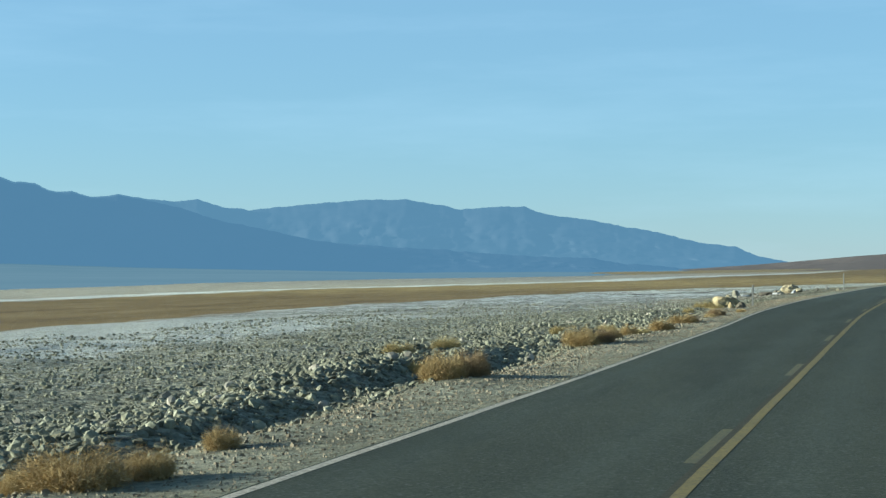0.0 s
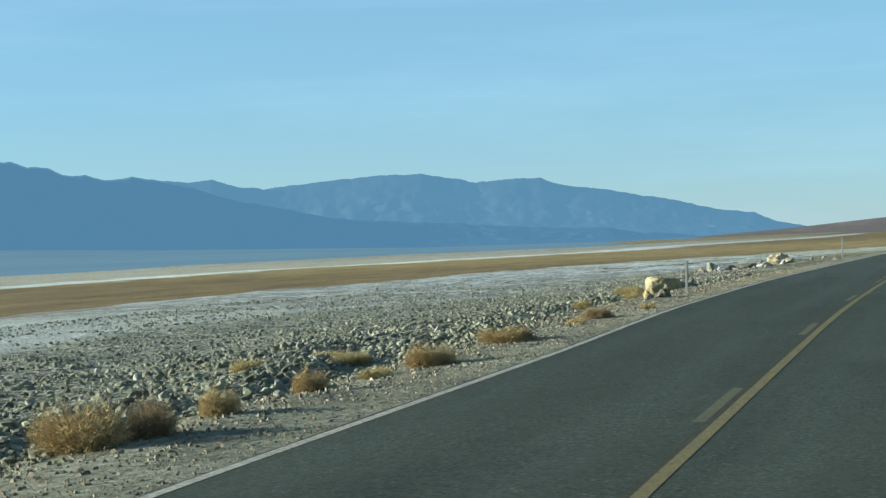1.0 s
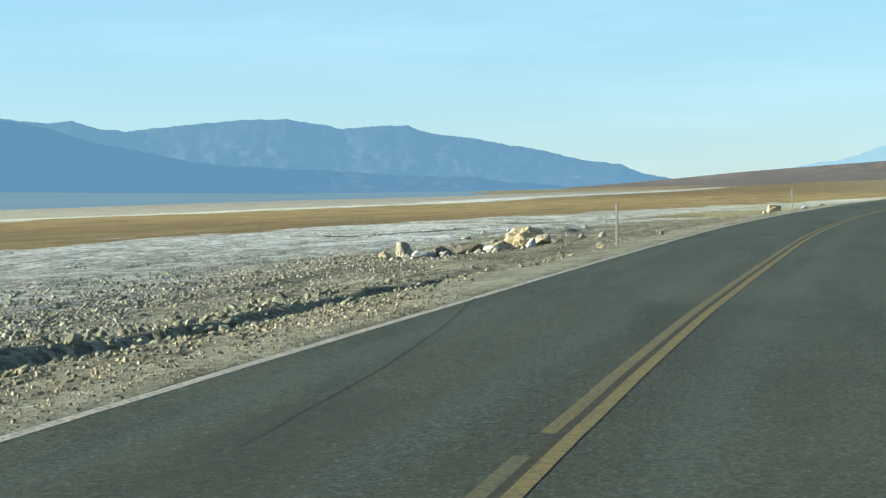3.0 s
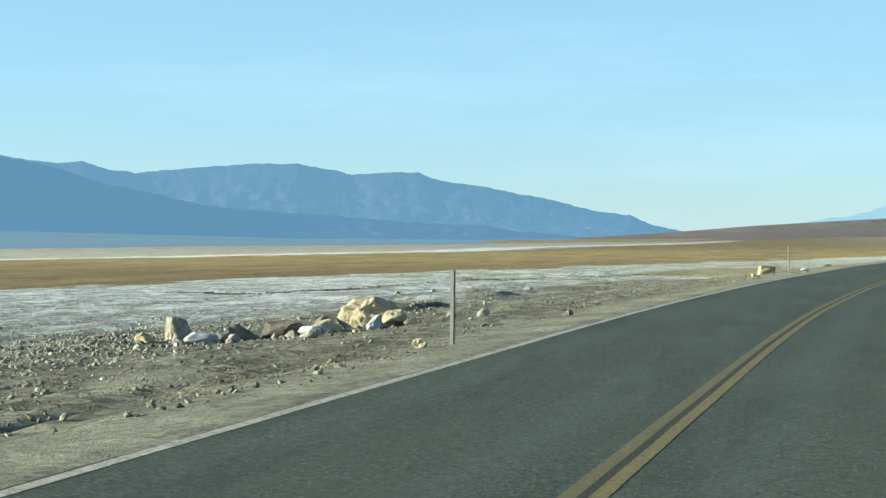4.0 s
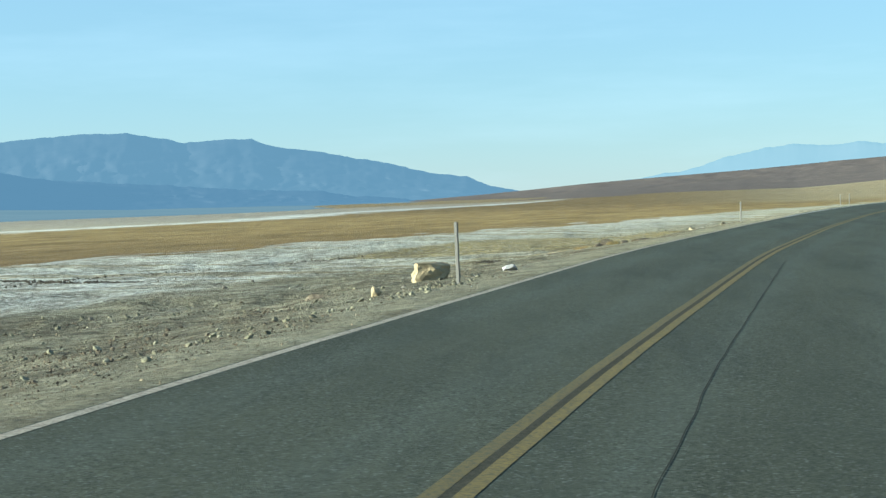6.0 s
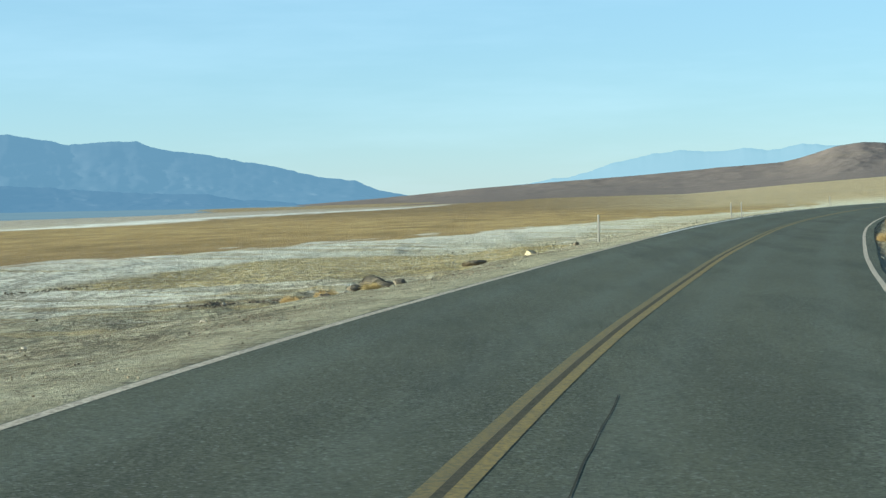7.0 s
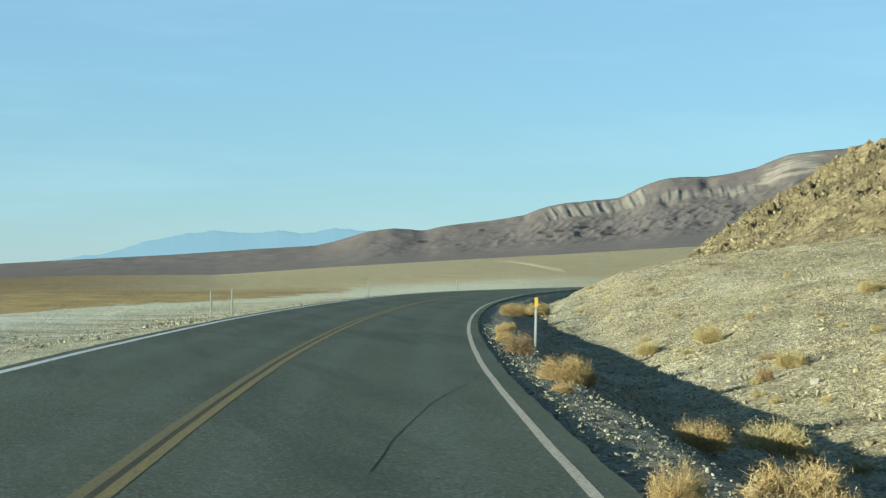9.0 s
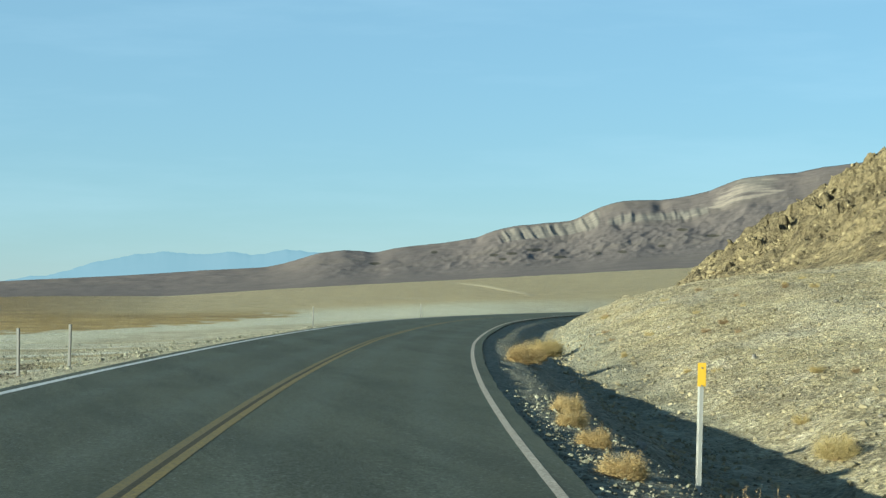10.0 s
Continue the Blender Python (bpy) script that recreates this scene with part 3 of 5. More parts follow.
_gx = _shift[:, None] + _u[None, :] * (1 + (np.sqrt(1 + road_turn(_v) ** 2) - 1)[:, None] * smooth(400, 30, np.abs(_u))[None, :])
_gz = ground_z(_gx, _gy)
ground = mesh_object("ground", np.stack([_gx, _gy, _gz], -1).reshape(-1, 3), grid_faces(len(_v), len(_u)), GROUND)
tagged(ground, "pale stony desert floor with salt crust and dry scrub flats", "ground", kind="structure")
_d = (_gx - road_x(_gy)) / np.sqrt(1 + road_turn(_gy) ** 2)
_b = np.clip(band_at(_gx, _gy), 0, 6)
float_attr(ground, "band", np.where(_d < 0, np.where(_b < 1, _b ** (1 + 0.4 * smooth(90, 110, _gy) * smooth(185, 160, _gy) + 0.9 * smooth(160, 185, _gy) * smooth(215, 195, _gy) + 2.2 * smooth(228, 270, _gy)), _b), 0))
_off = -_d - left_lane(_gy)
_flat = 1.35 * smooth(4.2, 5.6, _off) * smooth(26, 17, _off) * smooth(208, 213, _gy + 0.5 * (_off - 8)) * np.where(_off < 14, smooth(248, 238, _gy), smooth(238, 230, _gy))
float_attr(ground, "scrubby", smooth(900, 1400, _gy))
float_attr(ground, "dusty", (_d < 0) * smooth(155, 90, _gy))
float_attr(ground, "pale", (_d < 0) * np.maximum(smooth(186, 215, _gy) * (0.5 + 0.5 * smooth(26, 12, _off)), smooth(275, 305, _gy)))
float_attr(ground, "bars", (_d < 0) * smooth(160, 188, _gy) * smooth(330, 280, _gy) * (1 - np.clip(1.3 * _flat, 0, 1)) * (_b < 1) * smooth(2.2, 5, -_d - left_lane(_gy)))
# Where the painted shade lines of ledges and rills may run.
float_attr(ground, "shade_course", (_d < 0) * smooth(0.9, 2.2, _off) * smooth(80, 96, _gy) * (0.6 * smooth(290, 250, _gy) + 0.4 * smooth(235, 205, _gy)) * (_b < 1))
float_attr(ground, "paler_bend", (_d < 0) * np.where(_b < 1, smooth(140, 200, _gy), smooth(190, 330, _gy)) * smooth(700, 400, _gy))
float_attr(ground, "straw", _flat + 0.8 * np.exp(-((_off - 6) / 1.3) ** 2 - ((_gy - 186) / 4) ** 2))
float_attr(ground, "rubble", smooth(100, 78, _gy) * smooth(-5.2, -7.5, _d) * smooth(-30, -15, _d))
_r, _az, _w = fan_share(_gx, _gy)
float_attr(ground, "slope", smooth(7.4, 9.4, _d + 0.7 * lumps(_gx, _gy, 2.5, 3)) * (1 - _w))
float_attr(ground, "bench", smooth(3.5, 3.8, _d) * smooth(7.4, 6.0, _d + 0.5 * lumps(_gx, _gy, 1.8, 3)) * smooth(130, 160, _gy) * (_gy < 330))
float_attr(ground, "fan", _w * smooth(4, -8, _az) * smooth(300, 420, _r))


# road: one slab with a broken right-hand edge
def road_strip(name, material, y0, y1, d0, d1, dz, step=1.0, wave=0.0, cols=2, seed=0, follow=None):
    ys = np.arange(y0, y1 + 1e-6, step)
    ds = np.linspace(d0, d1, cols)
    c = 1 / np.sqrt(1 + road_turn(ys) ** 2)
    s = road_turn(ys) * c
    D = np.repeat(ds[None, :], len(ys), 0)
    if follow is not None:
        D = D + follow(ys)[:, None]
    if wave:
        D = D + wave * lumps(ys * 1.0, ys * 0 + seed, 2.2, 3)[:, None]
    X = road_x(ys)[:, None] + D * c[:, None]
    Y = ys[:, None] - D * s[:, None]
    Z = road_z(D, np.repeat(ys[:, None], cols, 1)) + dz
    ob = mesh_object(name, np.stack([X, Y, Z], -1).reshape(-1, 3), grid_faces(len(ys), cols), material)
    float_attr(ob, "lateral", D)
    return ob


def build_road():
    ys = np.concatenate([np.arange(-400, -10, 5.0), np.arange(-10, 345, 0.4), np.arange(345, 556, 3.0)])
    n = len(ys)
    right = right_edge(ys) + 0.05 * lumps(ys, ys * 0 + 3, 0.9, 4) + 0.05 * lumps(ys, ys * 0 + 9, 14, 2)
    left = -left_lane(ys) - 0.085 - 0.22 * smooth(200, 222, ys) + 0.035 * lumps(ys, ys * 0 + 5, 1.6, 4)
    ins = np.array([-2.9, -2.0, -0.8, 0.8, 2.0, 3.3])
    D = np.concatenate([left[:, None], left[:, None], np.repeat(ins[None], n, 0), right[:, None], right[:, None] + 0.03], 1)
    dz = np.array([-0.16, 0, 0, 0, 0, 0, 0, 0, 0, -0.2])
    c = 1 / np.sqrt(1 + road_turn(ys) ** 2)
    s = road_turn(ys) * c
    X = road_x(ys)[:, None] + D * c[:, None]
    Y = ys[:, None] - D * s[:, None]
    Z = road_z(D, np.repeat(ys[:, None], 10, 1)) + dz[None]
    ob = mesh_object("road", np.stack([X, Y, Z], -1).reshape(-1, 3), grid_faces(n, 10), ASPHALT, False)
    float_attr(ob, "lateral", D)
    return tagged(ob, "two-lane dark grey asphalt road with worn surface", "road", kind="structure")


road = build_road()


def marking(name, material, y0, y1, d0, d1, label, dz=0.0025, step=1.0, wave=0.0, seed=0, follow=None):
    ob = road_strip(name, material, y0, y1, d0, d1, dz, step, wave, 2, seed, follow)
    ob.parent = road
    if label:
        ob["label"] = label
    return ob


marking("edge_line", WHITE_PAINT, -120, 70, -0.052, 0.050, "narrow worn white edge line", wave=0.012, follow=lambda ys: -left_lane(ys))
marking("edge_line", WHITE_PAINT, 70, 205, -0.062, 0.054, "worn white edge line", wave=0.012, follow=lambda ys: -left_lane(ys))
marking("edge_line", FRESH_WHITE, 205, 540, -0.085, 0.062, "white edge line with little wear", wave=0.012, follow=lambda ys: -left_lane(ys))
marking("edge_line", WHITE_PAINT, -120, 540, -0.052, 0.052, "worn white edge line", wave=0.012, follow=right_lane)
marking("centre_line", YELLOW_PAINT, -120, 540, 0.035, 0.145, "solid yellow centre line", wave=0.01)
marking("centre_line", FADED_YELLOW, 75, 540, -0.145, -0.035, "solid yellow centre line", wave=0.01)
for k in range(8):
    marking("centre_dash", GHOST_YELLOW, 2.7 + 11.4 * k - 11.4, 5.7 + 11.4 * k - 11.4, -0.145, -0.035, "faded yellow centre dash")
marking("centre_gap", DARK_GAP, -120, 540, -0.035, 0.035, "dark worn strip between the yellow lines", dz=0.002)


def crack(points, width):
    """A sealed crack: a thin dark ribbon that wanders through the points given."""
    pts = []
    rng = random.Random(len(points) * 7 + int(points[0][1]))
    for (x0, y0), (x1, y1) in zip(points, points[1:]):
        n = max(2, int(math.hypot(x1 - x0, y1 - y0) / 0.25))
        for i in range(n):
            f = i / n
            pts.append((x0 + (x1 - x0) * f + 0.018 * float(lumps(x0 + (x1 - x0) * f, y0 + (y1 - y0) * f, 1.1, 2)), y0 + (y1 - y0) * f))
    v = []
    for i, (x, y) in enumerate(pts):
        a, b = pts[max(i - 1, 0)], pts[min(i + 1, len(pts) - 1)]
        t = Vector((b[0] - a[0], b[1] - a[1])).normalized()
        w = width * rng.uniform(0.5, 0.9) * 0.5
        for sgn in (-1, 1):
            px, py = x - t.y * w * sgn, y + t.x * w * sgn
            d = (px - float(road_x(py))) / math.sqrt(1 + float(road_turn(py)) ** 2)
            v.append((px, py, float(road_z(d, py)) + 0.0025))
    ob = mesh_object("crack", v, grid_faces(len(pts), 2), TAR)
    ob.parent = road
    ob["label"] = "dark crack in the asphalt"


crack([(2.1, 118), (3.35, 132.2), (3.95, 138.6), (6.27, 159.6)], 0.015)
crack([(-3.1, 74), (-3.28, 78.6), (-3.56, 82.3), (-4.05, 86.8)], 0.014)
crack([(15.0, 203.2), (15.8, 206.2), (17.0, 210.2), (18.45, 214.2)], 0.016)
crack([(-2.7, 109.3), (-1.0, 109.5), (0.7, 109.7)], 0.03)
crack([(12.24, 193.6), (12.55, 194.7), (12.84, 195.9)], 0.035)
crack([(-4.2, 41.0), (-2.4, 41.8), (1.6, 42.2)], 0.025)


# ---------------------------------------------------------------- the distance
def far_sheet(name, eye, turns, radii, up, material, lump=None):
    """A hillside in rings about the eye: up(turn, share) is the angle it reaches at each share of the way from the inner to the outer radius."""
    turns = np.asarray(turns, float)
    sh = np.linspace(0, 1, len(radii))
    A, S = np.meshgrid(turns, sh)
    R = np.repeat(np.asarray(radii, float)[:, None], len(turns), 1)
    U = up(A, S)
    if lump is not None:
        dr, du = lump(A, S)
        R, U = R + dr, U + du
    a = np.radians(A)
    X, Y = eye[0] - np.sin(a) * R, eye[1] + np.cos(a) * R
    Z = eye[2] + R * np.tan(np.radians(U))
    return mesh_object(name, np.stack([X, Y, Z], -1).reshape(-1, 3), grid_faces(len(radii), len(turns)), material)


def ridge_noise(A, seed, size, amp):
    return amp * (lumps(A, A * 0 + seed, size, 5, 0.55))


RANGE_TURN = [60, 45, 36, 32, 30.31, 29.86, 29.19, 28.77, 27.95, 27.4, 26.56, 25.54, 24.52, 23.82, 23.1, 22.16, 20.26, 18.72, 16.9, 16.04, 14.98, 13.93, 12.78, 12.2, 10.1, 8.4, 6.89, 5.77, 5.03, 3.92, 2.5]
RANGE_UP = [2.9, 3.5, 3.35, 3.25, 3.08, 2.9, 2.9, 2.63, 2.6, 2.39, 2.5, 2.35, 2.22, 2.33, 2.1, 1.93, 2.15, 2.3, 2.33, 2.17, 1.95, 2.02, 2.03, 1.8, 1.49, 1.13, 0.76, 0.63, 0.32, 0.07, -0.12]
FRONT_TURN = [60, 45, 36, 32, 30.31, 29.86, 29.19, 28.77, 27.95, 27.4, 26.56, 25.54, 24.7, 22.54, 19.88, 18.35, 16.05, 13.36, 10.49, 9.54, 7]
FRONT_UP = [2.9, 3.5, 3.35, 3.25, 3.08, 2.9, 2.9, 2.63, 2.6, 2.39, 2.5, 2.34, 2.12, 1.5, 0.94, 0.8, 0.63, 0.39, 0.28, 0.11, -0.15]

# Distance haze is painted into these four materials as blue emission.
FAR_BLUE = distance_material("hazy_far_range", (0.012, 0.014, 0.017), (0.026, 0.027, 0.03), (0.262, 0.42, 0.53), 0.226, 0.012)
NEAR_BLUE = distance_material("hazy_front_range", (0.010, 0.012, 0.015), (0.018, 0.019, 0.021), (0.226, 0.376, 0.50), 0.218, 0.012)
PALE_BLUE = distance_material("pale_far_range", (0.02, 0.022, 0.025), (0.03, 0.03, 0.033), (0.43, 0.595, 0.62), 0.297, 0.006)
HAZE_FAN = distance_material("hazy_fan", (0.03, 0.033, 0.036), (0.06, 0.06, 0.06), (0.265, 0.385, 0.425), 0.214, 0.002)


def range_up(A, S):
    return -0.25 + (np.interp(A, RANGE_TURN[::-1], RANGE_UP[::-1]) + 0.25) * np.clip(S / 0.85, 0, 1) - 1.2 * np.clip((S - 0.85) / 0.15, 0, 1)


def front_up(A, S):
    return -0.3 + (np.interp(A, FRONT_TURN[::-1], FRONT_UP[::-1]) + 0.3) * np.clip(S / 0.85, 0, 1) ** 0.8 - 1.2 * np.clip((S - 0.85) / 0.15, 0, 1)


def gullies(A, S):
    g = lumps(A * 1.0, S * 2.0, 1.1, 5, 0.6)
    m = np.sin(np.pi * np.clip(S / 0.85, 0, 1)) * (S < 0.85)
    h = lumps(A * 1.0, S * 6.0, 1.6, 5, 0.62)
    jag = smooth(0.45, 0.85, S) * (0.06 * lumps(A, S * 0 + 3, 0.4, 4, 0.7) + 0.03 * lumps(A, S * 0 + 8, 1.3, 2))
    fine = lumps(A * 1.0, S * 11.0, 0.5, 4, 0.6)
    return (34 * g + 40 * h + 22 * fine) * m, (0.05 * g + 0.055 * h + 0.02 * fine) * m + jag


_turn = np.arange(46, 2.4, -0.08)
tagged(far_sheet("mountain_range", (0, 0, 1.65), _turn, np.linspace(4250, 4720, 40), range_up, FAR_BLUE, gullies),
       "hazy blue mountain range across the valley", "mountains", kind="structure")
_turn = np.arange(46, 6.9, -0.08)
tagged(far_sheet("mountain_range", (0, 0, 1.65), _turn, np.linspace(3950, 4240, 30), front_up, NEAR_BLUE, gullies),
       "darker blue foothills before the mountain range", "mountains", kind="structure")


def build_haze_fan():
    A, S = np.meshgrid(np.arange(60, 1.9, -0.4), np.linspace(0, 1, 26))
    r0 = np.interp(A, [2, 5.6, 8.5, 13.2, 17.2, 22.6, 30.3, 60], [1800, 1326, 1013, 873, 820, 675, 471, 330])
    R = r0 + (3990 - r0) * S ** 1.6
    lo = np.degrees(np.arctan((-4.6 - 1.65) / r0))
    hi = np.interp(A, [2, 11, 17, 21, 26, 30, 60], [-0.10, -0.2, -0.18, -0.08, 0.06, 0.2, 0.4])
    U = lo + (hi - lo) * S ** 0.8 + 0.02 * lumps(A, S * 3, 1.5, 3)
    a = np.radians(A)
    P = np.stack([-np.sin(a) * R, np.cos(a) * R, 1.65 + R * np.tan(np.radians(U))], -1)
    # The plain's blue haze is painted on: its material emits.
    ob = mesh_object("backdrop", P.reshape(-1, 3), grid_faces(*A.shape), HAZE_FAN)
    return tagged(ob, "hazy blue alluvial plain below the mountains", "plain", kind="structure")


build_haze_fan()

PALE_TURN = [6, 1.5, 0.1, -1.23, -1.88, -2.71, -3.65, -4.4, -5.06, -5.72, -6.38, -7.14, -7.81, -8.38, -9.05, -9.91, -10.68, -14]
PALE_UP = [-0.1, 0.3, 0.45, 0.64, 0.81, 1.1, 1.32, 1.42, 1.5, 1.41, 1.43, 1.51, 1.4, 1.46, 1.6, 1.53, 1.48, 1.3]


def pale_up(A, S):
    return (np.interp(A, PALE_TURN[::-1], PALE_UP[::-1]) + (ridge_noise(A, 7, 0.7, 0.07) + ridge_noise(A, 5, 0.25, 0.05)) * np.clip(S / 0.8, 0, 1) ** 4) * np.clip(S / 0.8, 0, 1) - 1.0 * np.clip((S - 0.8) / 0.2, 0, 1)


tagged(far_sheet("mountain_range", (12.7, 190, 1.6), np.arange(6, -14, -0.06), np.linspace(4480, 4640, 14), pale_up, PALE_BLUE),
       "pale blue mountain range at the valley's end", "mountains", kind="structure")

# brown fan and badland hills beyond the bend
HILL_TURN = [9, 5, 2.04, -0.68, -3.46, -6.29, -8.38, -9.15, -10.1, -11.01, -11.45, -12.02, -12.5, -13.37, -14.33, -15.29, -16.05, -16.82, -17.96, -18.67, -19.29, -19.95, -20.43, -21.55, -22.68, -23.23, -23.98, -24.35, -25.26, -26.18, -26.9, -32, -45]
HILL_UP = [-0.2, 0.05, 0.3, 0.47, 0.63, 0.84, 0.97, 1.16, 1.45, 1.57, 1.56, 1.5, 1.66, 1.75, 1.83, 2.01, 2.3, 2.49, 2.6, 2.66, 3.02, 3.25, 3.34, 3.37, 3.52, 3.67, 4.0, 4.14, 4.23, 4.31, 4.48, 5.0, 5.0]


def hill_material():
    m = Mat("brown_badland_hills", 1.0, spec=0.05)
    big, mid, fine = m.noise(0.004, 6, 0.6), m.noise(0.03, 6, 0.65), m.noise(0.2, 5, 0.6)
    base = m.ramp(mid, [(0.3, (0.122, 0.101, 0.088)), (0.55, (0.16, 0.133, 0.115)), (0.75, (0.205, 0.171, 0.143))])
    base = m.mix(m.span(big, 0.5, 0.65, 0, 0.5), base, (0.165, 0.137, 0.108))
    clay = m.ramp(mid, [(0.3, (0.15, 0.13, 0.107)), (0.7, (0.245, 0.215, 0.172))])
    c = m.mix(m.span(m.math("ADD", m.attr("clay"), m.math("MULTIPLY", m.math("SUBTRACT", big, 0.5), 0.5)), 0.35, 0.65), base, clay)
    c = m.mix(m.span(m.math("ADD", m.attr("dark_spot"), m.math("MULTIPLY", m.math("SUBTRACT", fine, 0.5), 0.6)), 0.3, 0.5), c, (0.07, 0.06, 0.042))
    c = m.mix(m.span(m.math("ADD", m.attr("cream"), m.math("MULTIPLY", m.math("SUBTRACT", m.noise(0.012, 7, 0.65), 0.5), 2.4)), 0.42, 0.8, 0, 0.9), c, (0.33, 0.275, 0.21))
    m.colour(c)
    m.bump(mid, 6.0, 0.5)
    return m.m


HILLS = hill_material()


def build_hills():
    turns = np.concatenate([np.arange(9, -10, -0.1), np.arange(-10, -27, -0.045), np.arange(-27, -45, -0.2)])
    radii = np.concatenate([np.linspace(930, 1900, 40), np.linspace(1925, 4000, 130)])
    sh = (radii - radii[0]) / (4000 - radii[0])
    A, S = np.meshgrid(turns, sh)
    R = np.repeat(radii[:, None], len(turns), 1)
    lo = np.interp(A, FAN_TURN, FAN_UP) - 0.05
    fine = np.arange(-50, 14, 0.05)
    bell = np.exp(-0.5 * (np.arange(-24, 25) / 3.2) ** 2)
    soft_up = np.convolve(np.pad(np.interp(fine, HILL_TURN[::-1], HILL_UP[::-1]), 24, mode="edge"), bell / bell.sum(), mode="valid")
    hi = np.interp(A, fine, soft_up)
    U = lo + (hi - lo) * (0.62 * S + 0.38 * S ** 3)
    rise = np.clip((hi - 1.0) / 1.4, 0, 1) * np.sin(np.pi * np.clip(S, 0, 1)) ** 0.6
    g = lumps(A * 1.0, S * 9, 1.8, 5, 0.62)
    f = -np.abs(lumps(A * 1.0 + 2.5 * S, S * 6, 0.9, 4, 0.6))
    rise = rise * smooth(0.2, 0.6, S)
    U = U + rise * (1 - 0.6 * smooth(0.78, 0.86, S)) * (0.13 * g + 0.12 * f) + (S < 0.97) * 0.05 * lumps(A, S * 14, 0.8, 4) * S
    # rills of the pale badland faces, leaning to the left as they climb
    wob = 1.5 * lumps(A, S * 3, 0.7, 3)
    top_in = smooth(0.985, 0.945, S)
    rill = smooth(-15.9, -16.5, A) * smooth(-19.9, -19.3, A) * smooth(0.79, 0.85, S + 0.02 * lumps(A, S * 0 + 2, 0.6, 3)) * top_in
    rill2 = smooth(-19.6, -20.0, A) * smooth(-23.6, -22.9, A) * np.exp(-np.abs((S - 0.845 - 0.012 * lumps(A, S * 0 + 6, 0.5, 3)) / 0.045) ** 3)
    beat = A * 17 - 24 * S + wob + 1.6 * lumps(A, S * 4, 1.1, 2)
    fold = (1 - 2 * np.abs(np.sin(beat * 0.5))) + 0.4 * (1 - 2 * np.abs(np.sin(beat * 1.13 + 1.0)))
    U = U + (rill * 0.034 + rill2 * 0.022) * fold * (0.7 + 1.0 * lumps(A, S * 4, 0.35, 3))
    # a shaded hollow on the dome's far flank, another below it, and small dark cuts along the crest
    for az, at, wide, deep in ((-21.62, 0.93, 0.22, 0.11), (-20.25, 0.80, 0.16, 0.09), (-20.75, 0.82, 0.1, 0.05), (-15.45, 0.95, 0.14, 0.05), (-22.4, 0.83, 0.1, 0.05)):
        U = U - deep * np.exp(-((A - az) / wide) ** 2 - ((S - at) / 0.04) ** 2)
    U = U + 0.05 * lumps(A, S * 2, 1.6, 4, 0.6) * smooth(-7, -11, A) * S ** 4
    U = U - 0.8 * smooth(-5, 0, A) * smooth(0.07, 0.0, S)
    U = np.where(S > 0.985, U - 0.5, U)
    a = np.radians(A)
    X, Y = FAN_EYE[0] - np.sin(a) * R, FAN_EYE[1] + np.cos(a) * R
    Z = 1.6 + R * np.tan(np.radians(U))
    ob = mesh_object("badland_hills", np.stack([X, Y, Z], -1).reshape(-1, 3), grid_faces(len(radii), len(turns)), HILLS)
    clay = rill * 0.80 + rill2 * 0.66 + 0.7 * np.exp(-((A + 24.7) / 1.1) ** 2) * smooth(0.82, 0.93, S) + 0.4 * np.exp(-((A + 12.6) / 0.5) ** 2) * smooth(0.86, 0.95, S)
    # Small dark spots in the colour of the lower hills.
    dark_spot = 0 * A
    for az, up, w in ((-16.0, 1.42, 0.16), (-16.6, 1.47, 0.2), (-16.3, 1.28, 0.15), (-18.2, 1.36, 0.25), (-19.5, 1.5, 0.1), (-20.3, 1.55, 0.16), (-22.3, 2.3, 0.2), (-23.3, 2.1, 0.25),
                      (-14.0, 1.5, 0.12), (-12.0, 1.1, 0.2), (-17.4, 1.6, 0.3), (-21.6, 1.75, 0.14)):
        dark_spot = np.maximum(dark_spot, np.exp(-((A - az) / w) ** 2 - ((U - up) / 0.05) ** 2))
    float_attr(ob, "clay", np.clip(clay, 0, 1))
    float_attr(ob, "cream", 0.62 * smooth(-23.0, -23.6, A) * smooth(-26.0, -25.2, A) * smooth(0.80, 0.86, S + 0.02 * (A + 24.5)) * smooth(0.985, 0.955, S) + 0.5 * rill2 * smooth(-21.6, -22.6, A))
    float_attr(ob, "dark_spot", dark_spot)
    return tagged(ob, "brown fan and eroded badland hills with pale rilled slopes", "hills", kind="structure")


build_hills()


# rocky hillside right of the bend
def cliff_material():
    m = Mat("ochre_rocky_hillside", 0.95, spec=0.12)
    n, f, c1 = m.noise(0.24, 9, 0.75), m.noise(2.2, 8, 0.75), m.cells(1.1)
    c = m.ramp(n, [(0.3, (0.085, 0.068, 0.041)), (0.46, (0.155, 0.123, 0.066)), (0.6, (0.255, 0.203, 0.104)), (0.76, (0.36, 0.295, 0.16))])
    c = m.mix(0.5, c, m.ramp(f, [(0.3, (0.03, 0.03, 0.03)), (0.7, (0.97, 0.97, 0.97))]), "OVERLAY")
    c = m.mix(m.span(m.noise(0.5, 6, 0.75, stretch=(1.0, 0.5, 1.6)), 0.56, 0.66, 0, 0.7), c, (0.045, 0.036, 0.024))
    m.colour(c)
    a = m.bump(c1.outputs["Distance"], 0.6, 0.8)
    m.bump(f, 0.5, 0.9, a)
    return m.m


CLIFF = cliff_material()


def toe_x(y):
    return np.interp(y, [100, 240, 306, 377, 400, 440], [63, 63, 69, 81, 89, 117])


